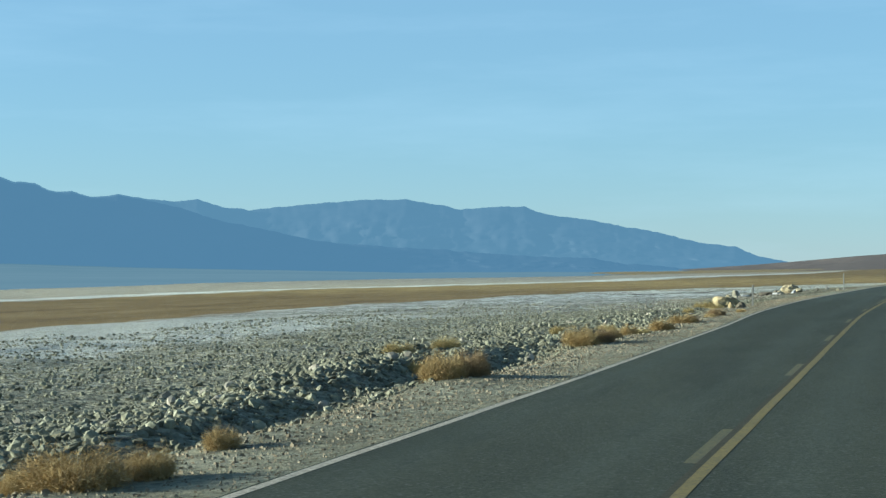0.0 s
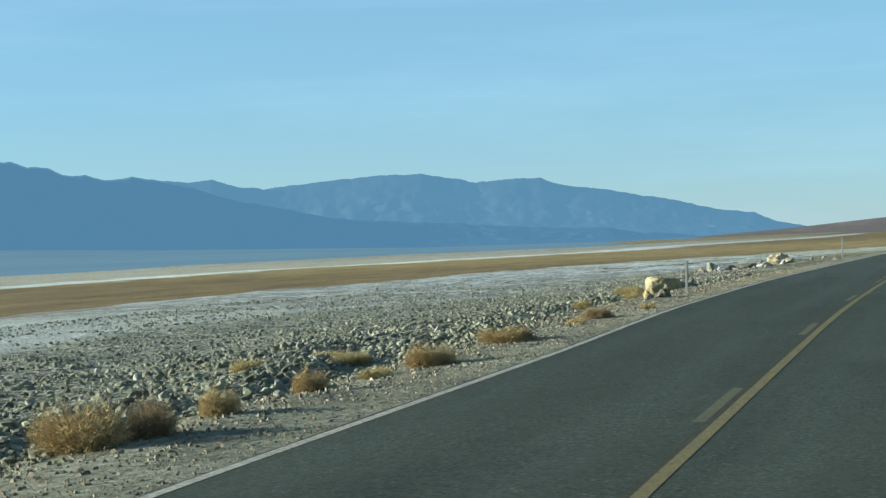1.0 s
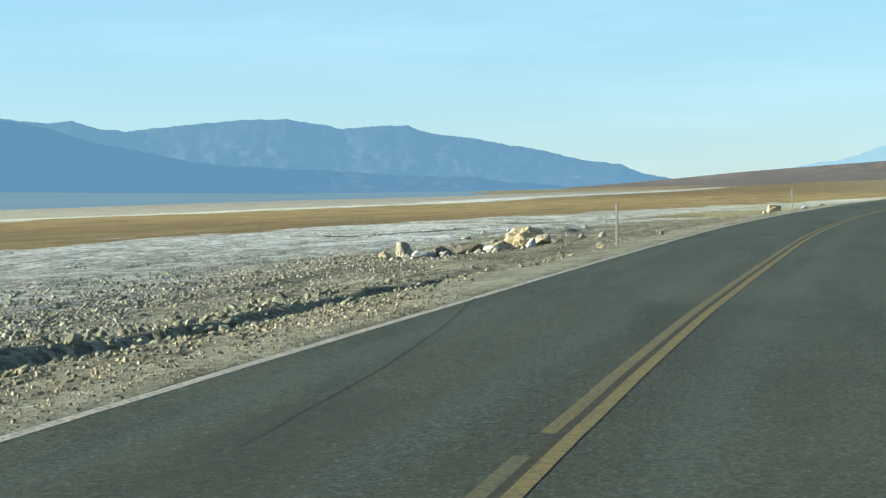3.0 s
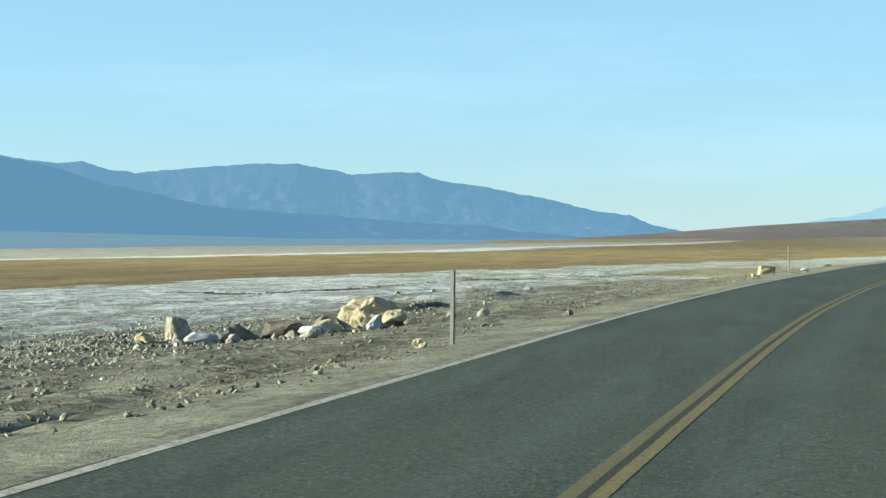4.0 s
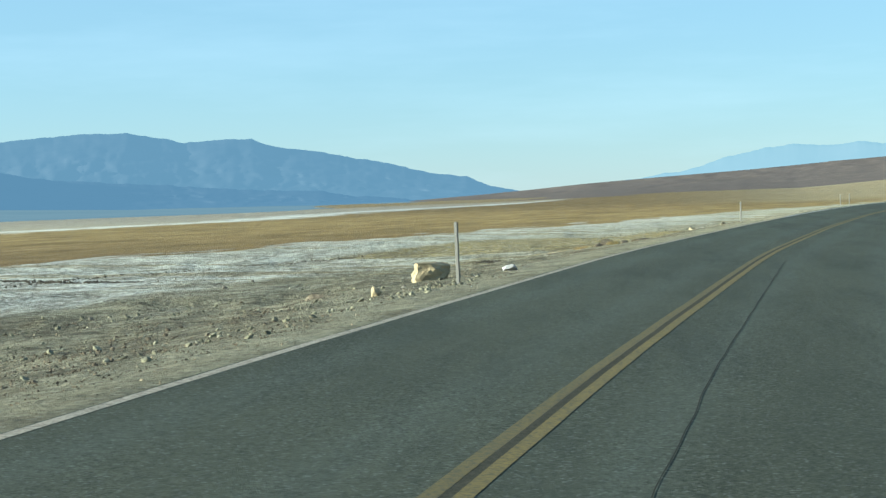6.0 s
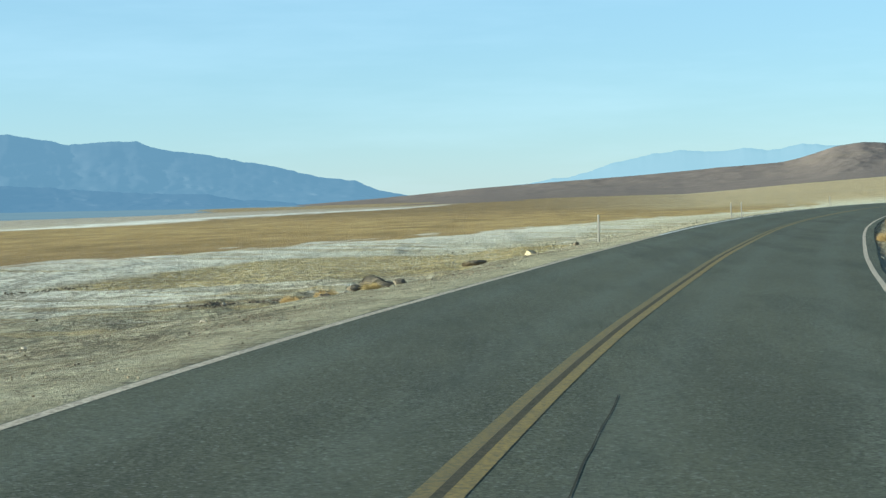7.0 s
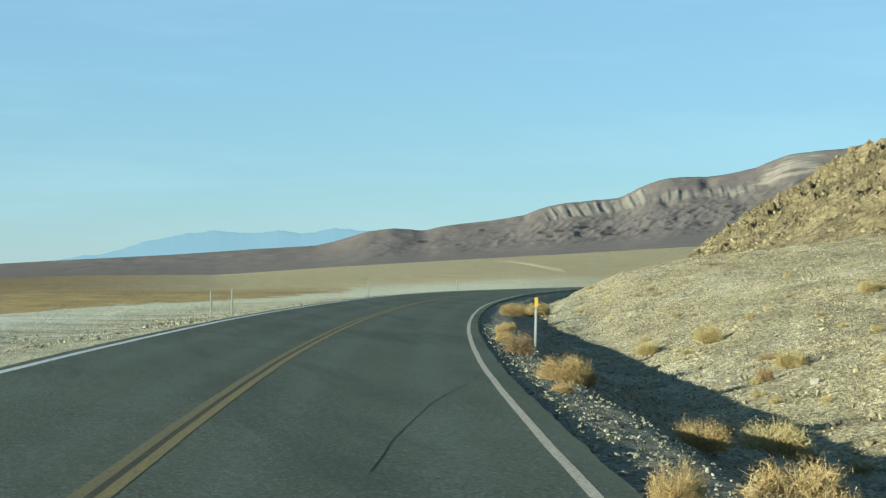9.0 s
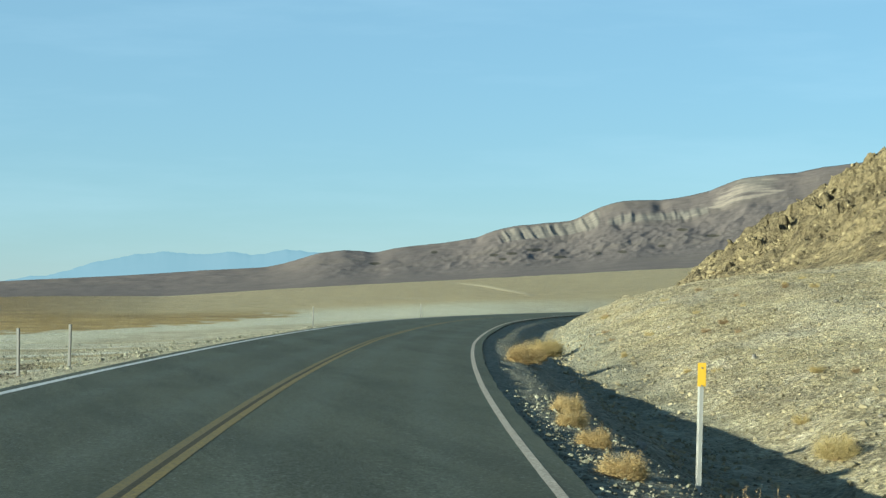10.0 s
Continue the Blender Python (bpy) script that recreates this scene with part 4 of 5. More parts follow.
def cliff_z(x, y):
    s = x - toe_x(y) + 3.5 * lumps(x, y, 22, 3) + 1.6 * lumps(x, y, 4, 3)
    z0 = ground_z(x, y, False)
    h = 0.42 * np.clip(s, 0, 55) + 0.35 * np.clip(s - 55, 0, 200)
    ridge = lambda size: 1 - 2.2 * np.abs(lumps(x + 0.4 * y, y, size, 3, 0.55))
    rock = 1.2 * lumps(x, y, 14, 3) + 1.0 * smooth(0.35, 0.75, ridge(9.0)) + 0.9 * smooth(0.3, 0.7, ridge(4.0)) + 0.8 * smooth(0.2, 0.7, ridge(2.0)) + 0.5 * lumps(x * 1.0, y, 1.2, 2) - 0.6
    return np.where(s > 0, z0 + h * smooth(420, 385, y) + rock * smooth(0, 9, s) * smooth(420, 395, y), z0 - 1.0 + 0.2 * np.maximum(s, -4))


_cx, _cy = np.meshgrid(np.concatenate([np.arange(58, 112, 0.33), np.arange(112, 122, 1.0), np.arange(122, 330, 4)]), np.arange(222, 425, 0.42))
tagged(mesh_object("rocky_hillside", np.stack([_cx, _cy, cliff_z(_cx, _cy)], -1).reshape(-1, 3), grid_faces(*_cx.shape), CLIFF, False),
       "steep ochre and brown rocky hillside beside the road", "hillside", kind="structure")


# dirt tracks on the fan beyond the bend
def fan_track(points, width, label, crown=0.7):
    """A pale track between places given by their turn and distance from the fan's eye; it lies on the fan."""
    v, n = [], 60
    az = np.interp(np.linspace(0, 1, n), np.linspace(0, 1, len(points)), [p[0] for p in points])
    r = np.interp(np.linspace(0, 1, n), np.linspace(0, 1, len(points)), [p[1] for p in points])
    x, y = FAN_EYE[0] - np.sin(np.radians(az)) * r, FAN_EYE[1] + np.cos(np.radians(az)) * r
    for i in range(n):
        t = Vector((x[min(i + 1, n - 1)] - x[max(i - 1, 0)], y[min(i + 1, n - 1)] - y[max(i - 1, 0)])).normalized()
        for sgn, h in ((-0.5, 0.05), (0.0, 0.1 + crown * math.sin(math.pi * i / (n - 1)) ** 0.5), (0.5, 0.05)):
            px, py = x[i] + t.y * width * sgn, y[i] - t.x * width * sgn
            v.append((px, py, ground_at(px, py) + h))
    tagged(mesh_object("trim", v, grid_faces(n, 3), TRACK), label, "track", kind="structure")


def ground_at(x, y):
    return float(ground_z(np.array([x]), np.array([y]))[0])


TRACK = rock_material("pale_track_dust", (0.30, 0.245, 0.14), (0.37, 0.31, 0.185), (0.44, 0.38, 0.235), 0.2, 0.0)
fan_track([(-3.0, 800), (-8.4, 620), (-11.0, 520), (-13.8, 435)], 3.0, "pale dirt track crossing the fan", 0.05)
fan_track([(-14.42, 930), (-15.4, 700), (-16.2, 540), (-17.0, 440)], 2.4, "pale dirt track running down the fan", 0.5)


# ---------------------------------------------------------------- things
def part(name, bm, material, parent, label=""):
    me = bpy.data.meshes.new(name)
    bm.to_mesh(me)
    bm.free()
    me.materials.append(material)
    ob = new(name, me)
    ob.parent = parent
    if label:
        ob["label"] = label
    return ob


def base_of(name, label, category, group=""):
    e = new(name)
    e.empty_display_size = 0.2
    return tagged(e, label, category, group)


def box(bm, x0, x1, y0, y1, z0, z1):
    m = Matrix.Translation(((x0 + x1) / 2, (y0 + y1) / 2, (z0 + z1) / 2)) @ Matrix.Diagonal((x1 - x0, y1 - y0, z1 - z0, 1))
    bmesh.ops.create_cube(bm, size=1, matrix=m)


# ---- roadside posts
def metal_material(name, c, rough, rust):
    m = Mat(name, rough, 0.55, 0.4)
    n = m.noise(7, 6, 0.7, stretch=(1, 1, 0.25))
    m.colour(m.mix(m.span(n, 0.5, 0.72, 0, 0.8), c, rust))
    m.bump(m.noise(60, 3), 0.002, 0.5)
    return m.m


GALVANISED = metal_material("weathered_galvanised_steel", (0.21, 0.203, 0.18), 0.7, (0.13, 0.12, 0.10))
PALE_POST = metal_material("pale_painted_steel", (0.37, 0.36, 0.32), 0.6, (0.22, 0.205, 0.175))
YELLOW_PANEL = Mat("yellow_reflector_sheet", 0.35, spec=0.5).colour((0.58, 0.36, 0.022)).m
BOLT = Mat("bolt_steel", 0.4, 0.9).colour((0.35, 0.35, 0.34)).m


def channel(bm, w, depth, t, z0, z1):
    """A rolled channel: a web with two flanges and turned-out lips."""
    box(bm, -w * 0.28, w * 0.28, -t, 0, z0, z1)
    for s in (-1, 1):
        a, b = sorted((s * w * 0.28, s * (w * 0.28 + t)))
        box(bm, a, b, -t, depth, z0, z1)
        a, b = sorted((s * (w * 0.28 + t), s * w * 0.5))
        box(bm, a, b, depth - t, depth, z0, z1)


def delineator(height, yellow=False):
    e = base_of("marker_post" if yellow else "delineator_post",
                "pale steel roadside marker post with a yellow panel" if yellow else "thin weathered grey steel roadside delineator post", "post", "" if yellow else "posts along the road")
    bm = bmesh.new()
    channel(bm, 0.06 if yellow else 0.075, 0.032, 0.006, -0.4, height)
    bmesh.ops.bevel(bm, geom=bm.edges[:], offset=0.0015, segments=1, affect="EDGES")
    part("post", bm, PALE_POST if yellow else GALVANISED, e)
    if yellow:
        bm = bmesh.new()
        box(bm, -0.043, 0.043, -0.014, -0.0065, height - 0.23, height + 0.01)
        bmesh.ops.bevel(bm, geom=bm.edges[:], offset=0.003, segments=2, affect="EDGES")
        panel = part("panel", bm, YELLOW_PANEL, e, "yellow reflective panel")
    for z in (height - 0.04, height - 0.22):
        bm = bmesh.new()
        bmesh.ops.create_cone(bm, cap_ends=True, segments=8, radius1=0.009, radius2=0.007, depth=0.008, matrix=Matrix.Translation((0, -0.018 if yellow else -0.01, z)) @ Matrix.Rotation(math.pi / 2, 4, "X"))
        part("bolt", bm, BOLT, panel if yellow else e)
    return e


POST_TOP = 0.98
first = delineator(POST_TOP + 0.2)
spots = [(-6.03, 66.11, -0.10, 1.5, 4), (-4.12, 105.76, 0.14, 0.6, 6), (0.01, 153.08, 0.16, -1.2, 10), (7.73, 201.82, -0.02, 0.8, 14),
         (17.73, 250.14, -0.05, -0.8, 18), (18.85, 254.29, -0.04, 1.0, 18), (35.78, 319.41, -0.05, 0.5, 20), (49.0, 345.5, 0.0, -0.5, 26)]
for k, (x, y, z, lean, turn) in enumerate(spots):
    m = pose(x, y, z - 0.2, lean * 0.6, lean, -turn)
    if k:
        copy_thing(first, m)
    else:
        first.matrix_basis = m
marker = delineator(1.5, True)
marker.matrix_basis = pose(24.36, 231.5, -0.54, 0, 1.2, -12)


# ---- rocks
def rock_bm(seed, sx, sy, sz, cuts=7, level=3, rough=0.16, block=False, deep=(0.20, 0.37)):
    """A broken boulder: a ball cut by planes, roughened, with worn edges; it sinks a little into the ground."""
    rng = random.Random(seed)
    bm = bmesh.new()
    bmesh.ops.create_icosphere(bm, subdivisions=level, radius=0.5)
    planes = []
    for _ in range(cuts):
        n = Vector((rng.gauss(0, 1), rng.gauss(0, 1), rng.gauss(0.25, 0.8))).normalized()
        planes.append((n, rng.uniform(*deep)))
    if block:
        planes = planes[:2] + [(Vector(n).normalized(), d) for n, d in (((1, 0.1, 0.05), 0.31), ((-1, 0.05, 0.1), 0.32), ((0.05, 1, 0), 0.3), ((0, -1, 0.12), 0.3), ((0.08, 0, 1), 0.26))]
    for v in bm.verts:
        p = v.co.copy()
        for n, d in planes:
            over = p.dot(n) - d
            if over > 0:
                p -= n * over * 0.92
        q = p * 3.0 + Vector((seed * 3.1, seed * 1.7, 0))
        p += p.normalized() * rough * (noise.noise(q) * 0.6 + noise.noise(q * 2.7) * 0.3 + noise.noise(q * 6.3) * 0.15)
        v.co = Vector((p.x * sx * 1.2, p.y * sy * 1.2, max(p.z * sz * 1.25 + sz * 0.36, -0.25 * sz)))
    return bm


def rock(name, label, x, y, size, material, seed, turn=0.0, group="", cuts=11, z=None, level=3, block=False, deep=(0.20, 0.37)):
    me = bpy.data.meshes.new(name)
    bm = rock_bm(seed, *size, cuts=cuts, level=level, block=block, deep=deep)
    bm.to_mesh(me)
    bm.free()
    me.materials.append(material)
    me.polygons.foreach_set("use_smooth", np.zeros(len(me.polygons), bool))
    ob = new(name, me)
    ob.matrix_basis = pose(x, y, ground_at(x, y) - 0.12 * size[2] if z is None else z, 0, 0, turn)
    return tagged(ob, label, "rock", group)


PALE_GREY_ROCK = rock_material("pale_grey_boulder", (0.17, 0.15, 0.11), (0.33, 0.30, 0.22), (0.52, 0.47, 0.36), 2.6, 0.1, "object")
rock("boulder", "large cream limestone boulder lying beside the road", -8.0, 116.4, (1.12, 0.9, 0.86), BOULDER, 19, 10, cuts=9, level=5, deep=(0.30, 0.42))
rock("boulder", "broken piece of cream stone against the boulder", -7.5, 116.0, (0.55, 0.5, 0.42), BOULDER, 17, 40, level=4)
rock("boulder", "upright pointed cream and grey rock", -11.5, 114.4, (0.6, 0.5, 0.76), PALE_GREY_ROCK, 23, 70, cuts=10, level=4, block=True)
rock("rock", "dark flat brown slab of rock", -9.6, 115.6, (1.3, 0.6, 0.5), DARK_ROCK, 5, 20)
rock("rock", "dark brown broken rock beside the boulder", -9.0, 116.0, (0.75, 0.5, 0.56), DARK_ROCK, 6, 80)
rock("rock", "low ochre rock lying before the boulder", -8.7, 115.2, (0.8, 0.5, 0.34), BOULDER, 7, 15)
rock("rock", "bluish white low rock before the boulder", -8.75, 114.7, (0.75, 0.45, 0.26), WHITE_ROCK, 8, 5)
rock("rock", "bluish white low rock beside the boulder", -7.75, 115.5, (0.55, 0.4, 0.36), WHITE_ROCK, 9, 60)
rock("rock", "grey weathered rock beside white rocks", -10.4, 114.9, (0.85, 0.55, 0.42), DARK_ROCK, 12, 30)
rock("rock", "white flat rock beside the pointed rock", -10.9, 113.9, (0.95, 0.5, 0.32), WHITE_ROCK, 13, 20)
rock("rock", "small pale rock beside the pointed rock", -11.9, 113.6, (0.4, 0.35, 0.28), BOULDER, 14, 20)
rock("rock", "small tan rock at the foot of a post", -4.45, 105.3, (0.24, 0.2, 0.17), BOULDER, 15, 50)
rock("boulder", "rounded tan boulder behind a post", -8.05, 74.9, (0.95, 0.8, 0.72), TAN_BOULDER, 31, 30, cuts=9, level=4, deep=(0.30, 0.42))
rock("boulder", "brown rock beside the tan boulder", -7.2, 75.6, (0.9, 0.6, 0.48), DARK_ROCK, 32, 0)
rock("rock", "dark rock with a pale face among straw tufts", -6.15, 63.2, (0.42, 0.3, 0.24), DARK_ROCK, 33, 10)
rock("rock", "small pale rock among straw tufts", -6.5, 62.9, (0.32, 0.26, 0.26), TAN_BOULDER, 35, 10)
rock("boulder", "squared cream block beside a post", -0.94, 157.1, (0.95, 0.7, 0.6), BOULDER, 41, 15, cuts=5, level=4, block=True)
rock("rock", "small white rock beside the road", 0.61, 157.1, (0.3, 0.26, 0.22), WHITE_ROCK, 42, 0)
rock("rock", "small tan rock on the shoulder", -1.4, 152.6, (0.3, 0.25, 0.2), BOULDER, 43, 0)
rock("rock", "low dark rock on the crust", -2.9, 154.8, (0.4, 0.3, 0.18), DARK_ROCK, 44, 0)
rock("rock", "dark slab of rock on the edge of the crust", -12.0, 147.3, (0.75, 0.4, 0.2), DARK_ROCK, 71, 60)
rock("rock", "small white rock on the crust", -11.5, 149.9, (0.32, 0.26, 0.22), WHITE_ROCK, 72, 10)
rock("rock", "small white rock lying on the crust", -14.4, 151.1, (0.28, 0.24, 0.18), WHITE_ROCK, 73, 40)
rock("rock", "small grey rock lying on the crust", -15.3, 148.2, (0.34, 0.28, 0.24), PALE_GREY_ROCK, 74, 40)
rock("rock", "pale flat rock on the crust", -14.4, 139.3, (0.55, 0.4, 0.2), PALE_GREY_ROCK, 75, 40)
rock("rock", "white rock beside the washed-out step", -10.8, 153.0, (0.42, 0.3, 0.22), WHITE_ROCK, 76, 40)
rock("rock", "dark clod on the shoulder", -3.75, 115.1, (0.24, 0.18, 0.13), DARK_ROCK, 77, 40)
rock("mound", "low mound of grey-brown earth and stones", 3.24, 215.4, (1.3, 0.7, 0.34), DARK_ROCK, 45, 30, cuts=12, level=4)
rock("mound", "low dark mound of earth beside the shoulder", 2.1, 183.6, (1.15, 0.6, 0.36), DARK_ROCK, 46, 10, cuts=12, level=4)
rock("rock", "dark clod of earth beside the mound", 1.75, 181.9, (0.42, 0.36, 0.2), DARK_ROCK, 51, 40)
rock("rock", "small dark clod near the mound", 2.65, 182.9, (0.3, 0.24, 0.16), DARK_ROCK, 52, 70)
rock("rock", "low brown clod near the shoulder", 1.3, 180.6, (0.34, 0.26, 0.14), DARK_ROCK, 53, 10)
rock("rock", "pale broken stone near the mound", 5.5, 200.8, (0.5, 0.36, 0.22), BOULDER, 47, 10)
rock("rock", "small dark rock near a post", 7.1, 204.9, (0.26, 0.22, 0.2), DARK_ROCK, 48, 10)

# larger loose stones, each a thing of its own
rng = random.Random(8)
kinds = []
for k in range(10):
    bm = rock_bm(60 + k, 1.0, rng.uniform(0.6, 0.9), rng.uniform(0.5, 0.85), cuts=8, level=2, rough=0.12)
    me = bpy.data.meshes.new("stone")
    bm.to_mesh(me)
    bm.free()
    me.materials.append(rock_material("loose_stone", (0.15, 0.13, 0.10), (0.27, 0.24, 0.185), (0.43, 0.39, 0.31), 4.0, 0.4, "object") if k == 0 else kinds[0].materials[0])
    kinds.append(me)
for k in range(60):
    x, y, s = -9.6 + rng.gauss(0, 1.7), 114.9 + rng.gauss(0, 1.0), rng.choice((0.1, 0.12, 0.15, 0.2, 0.28))
    ob = new("stone", rng.choice(kinds))
    ob.matrix_basis = pose(x, y, ground_at(x, y) - 0.02, rng.uniform(-12, 12), rng.uniform(-12, 12), rng.uniform(0, 360)) @ Matrix.Diagonal((s, s, s, 1))
    tagged(ob, "grey broken stone lying round the cream boulder", "stone", "stones round the boulder")
for k in range(190):
    if k < 130:
        y = rng.uniform(4, 72)
        x = float(road_x(y)) - 4 - rng.uniform(2.4, 9.0) * rng.uniform(0.6, 1.4)
        s = rng.choice((0.13, 0.15, 0.17, 0.2, 0.26))
        label = "grey angular stone lying in the roadside rubble"
    elif k < 150:
        y = rng.uniform(118, 300)
        x = float(road_x(y)) - 4 - rng.uniform(2.0, 14.0)
        s = rng.uniform(0.10, 0.18)
        label = "grey stone lying on the pale crust"
    else:
        y = rng.uniform(196, 300)
        x = float(road_x(y)) + rng.uniform(5.6, 26)
        s = rng.uniform(0.10, 0.26)
        label = "tan stone lying on the slope"
    ob = new("stone", rng.choice(kinds))
    ob.matrix_basis = pose(x, y, ground_at(x, y) - 0.02, rng.uniform(-12, 12), rng.uniform(-12, 12), rng.uniform(0, 360)) @ Matrix.Diagonal((s, s, s, 1))
    tagged(ob, label, "stone", "loose stones")


def scatter(name, label, material, count, place, seed, small=False, surface=None):
    """Countless small stones in one mesh: jittered, flattened twenty-sided shapes half sunk in the ground."""
    r = np.random.RandomState(seed)
    bm = bmesh.new()
    if small:
        bmesh.ops.create_cone(bm, segments=3, radius1=1.0, radius2=0.5, depth=1.3, cap_ends=True)
        bmesh.ops.delete(bm, geom=[f for f in bm.faces if f.normal.z < -0.9], context="FACES_ONLY")
        bmesh.ops.triangulate(bm, faces=bm.faces[:])
    else:
        bmesh.ops.create_icosphere(bm, subdivisions=1, radius=1.0)
    v0 = np.array([v.co for v in bm.verts])
    f0 = np.array([[v.index for v in f.verts] for f in bm.faces])
    bm.free()
    x, y, s = place(r, count)
    n = len(x)
    z = (surface or ground_z)(x, y)
    V = v0[None] * (1 + 0.38 * (r.rand(n, len(v0), 1) - 0.5)) + 0.22 * (r.rand(n, len(v0), 3) - 0.5)
    V = V * np.stack([0.6 + 0.5 * r.rand(n), 0.6 + 0.5 * r.rand(n), 0.35 + 0.45 * r.rand(n)], -1)[:, None]
    a = r.rand(n) * 6.283
    c, sn = np.cos(a)[:, None], np.sin(a)[:, None]
    X, Y = V[..., 0] * c - V[..., 1] * sn, V[..., 0] * sn + V[..., 1] * c
    t = (r.rand(n) - 0.5)[:, None] * 1.0
    Zz = V[..., 2] + X * t
    P = np.stack([x[:, None] + X * s[:, None], y[:, None] + Y * s[:, None], z[:, None] + (Zz + 0.22) * s[:, None]], -1)
    F = f0[None] + (np.arange(n) * len(v0))[:, None, None]
    ob = mesh_object(name, P.reshape(-1, 3), F.reshape(-1, 3), material, False)
    return tagged(ob, label, "stones", kind="stuff")


def sizes(r, n, lo, hi, power):
    return lo + (hi - lo) * r.rand(n) ** power


def rubble_place(r, n):
    y = -4 + 122 * r.rand(n)
    off = 1.3 + 27 * r.rand(n) ** 1.5
    x = road_x(y) - 4 - off
    keep = lumps(x, y, 3.0, 3) + 0.35 * smooth(26, 4, off) + 0.3 * smooth(112, 85, y) - 1.2 * smooth(80, 100, y) * smooth(9, 6, off) - 0.2 * smooth(96, 118, y) > 0.02 + 0.5 * r.rand(n) - 0.2
    s = sizes(r, n, 0.018, 0.095, 2.4) * (1 + 0.35 * smooth(10, 5, off)) * (0.45 + 0.55 * smooth(1.2, 2.6, off))
    return x[keep], y[keep], s[keep]


def shoulder_place(r, n):
    y = np.where(r.rand(n) < 0.9, 4 + 84 * r.rand(n), 100 + 200 * r.rand(n))
    off = 0.02 + 3.4 * r.rand(n) ** 1.2
    x = road_x(y) - left_lane(y) - 0.12 - off
    near = smooth(104, 90, y)
    return x, y, sizes(r, n, 0.009, 0.024, 1.6) + near * sizes(r, n, 0.0, 0.03, 3.0) * smooth(0.1, 1.2, off)


def crust_place(r, n):
    y = 100 + 230 * r.rand(n)
    off = 4 + 24 * r.rand(n) ** 1.2
    x = road_x(y) - 4 - off
    keep = lumps(x * 1.0, y * 0.35, 4.0, 3) > 0.0
    return x[keep], y[keep], sizes(r, n, 0.012, 0.045, 2.2)[keep]


def slope_place(r, n):
    y = 190 + 135 * r.rand(n) ** 1.25
    d = 6.4 + 36 * r.rand(n) ** 1.5
    x = road_x(y) + d * np.sqrt(1 + road_turn(y) ** 2)
    return x, y, sizes(r, n, 0.012, 0.07, 2.4)


def slope_big(r, n):
    x, y, s = slope_place(r, n)
    return x, y, sizes(r, n, 0.03, 0.11, 2.8)


def chips_place(r, n):
    x, y, s = rubble_place(r, n)
    return x, y, sizes(r, len(x), 0.012, 0.05, 1.8)


def debris_place(r, n):
    """Clods in thin broken lines along the shoulder and over the crust, added to draw shaded ledges and ruts."""
    y, off = 90 + 200 * r.rand(n * 8), 2.0 + 26 * r.rand(n * 8) ** 1.3
    x = road_x(y) - left_lane(y) - off
    k = (np.abs(ledge(x, y)) < 0.022) | (np.abs(ledge(x * 2.1 + 40, y * 2.1)) < 0.012)
    x_edge, y_edge = x[k][:n // 2], y[k][:n // 2]
    n = n // 2
    m, per = 200, n // 200
    y0, off0 = 92 + 190 * r.rand(m), 1.6 + 24 * r.rand(m) ** 1.6
    run, shade_course = 3 + 12 * r.rand(m), 0.16 * (r.rand(m) - 0.5)
    s = r.rand(m, per) ** 1.2
    y = y0[:, None] + run[:, None] * s
    off = off0[:, None] + run[:, None] * s * shade_course[:, None] + 0.25 * lumps(y, y * 0 + np.arange(m)[:, None] * 3.7, 2.5, 3) + 0.07 * r.randn(m, per)
    x = road_x(y) - 3.3 - np.maximum(off, 0.5)
    x, y = np.append(x.ravel(), x_edge), np.append(y.ravel(), y_edge)
    return x, y, sizes(r, len(x), 0.008, 0.032, 2.0)


def clod_place(r, n):
    """Dark clods in patches, on the dirt between the shoulder and the crust."""
    y, off = 94 + 90 * r.rand(n * 5), 0.9 + 8 * r.rand(n * 5) ** 1.2
    x = road_x(y) - left_lane(y) - off
    k = lumps(x + 0.05 * y, y * 0.28, 1.5, 3) > 0.16 + 0.2 * r.rand(n * 5)
    return x[k][:n], y[k][:n], sizes(r, min(n, k.sum()), 0.007, 0.026, 2.6)


scatter("earth_clods", "dark crumbs of earth in patches beside the road", DEBRIS, 11000, clod_place, 15, True)
# Dark clods added in lines to draw the shade of ledges and ruts.
scatter("drift_debris", "dark clods in thin lines, added for shaded ledges and ruts", DEBRIS, 24000, debris_place, 9, True)
scatter("rubble_stones", "grey and tan angular rubble beside the road", RUBBLE, 34000, rubble_place, 1)
scatter("shoulder_gravel", "loose gravel on the dirt shoulder", SHOULDER, 26000, shoulder_place, 2, True)


def verge_place(r, n):
    y = 60 + 240 * r.rand(n)
    d = 4.1 + 3.2 * r.rand(n) ** 1.2
    return road_x(y) + d * np.sqrt(1 + road_turn(y) ** 2), y, sizes(r, n, 0.008, 0.03, 2.2)


scatter("verge_gravel", "broken grey gravel on the verge above the ditch", RUBBLE, 16000, verge_place, 12, True)
scatter("rubble_chips", "small broken stone chips among the roadside rubble", RUBBLE, 50000, chips_place, 6, True)


def flat_place(r, n):
    y, off = 196 + 120 * r.rand(n), 0.3 + 22 * r.rand(n) ** 1.2
    return road_x(y) - left_lane(y) - off, y, sizes(r, n, 0.010, 0.04, 2.4)


scatter("flat_stones", "pale stones strewn over the flat beside the bend", RUBBLE, 16000, flat_place, 18, True)
scatter("crust_stones", "small stones strewn over the salt crust", RUBBLE, 26000, crust_place, 3, True)
scatter("slope_stones", "tan stones covering the slope above the ditch", SLOPE_STONE, 60000, slope_place, 4, True)
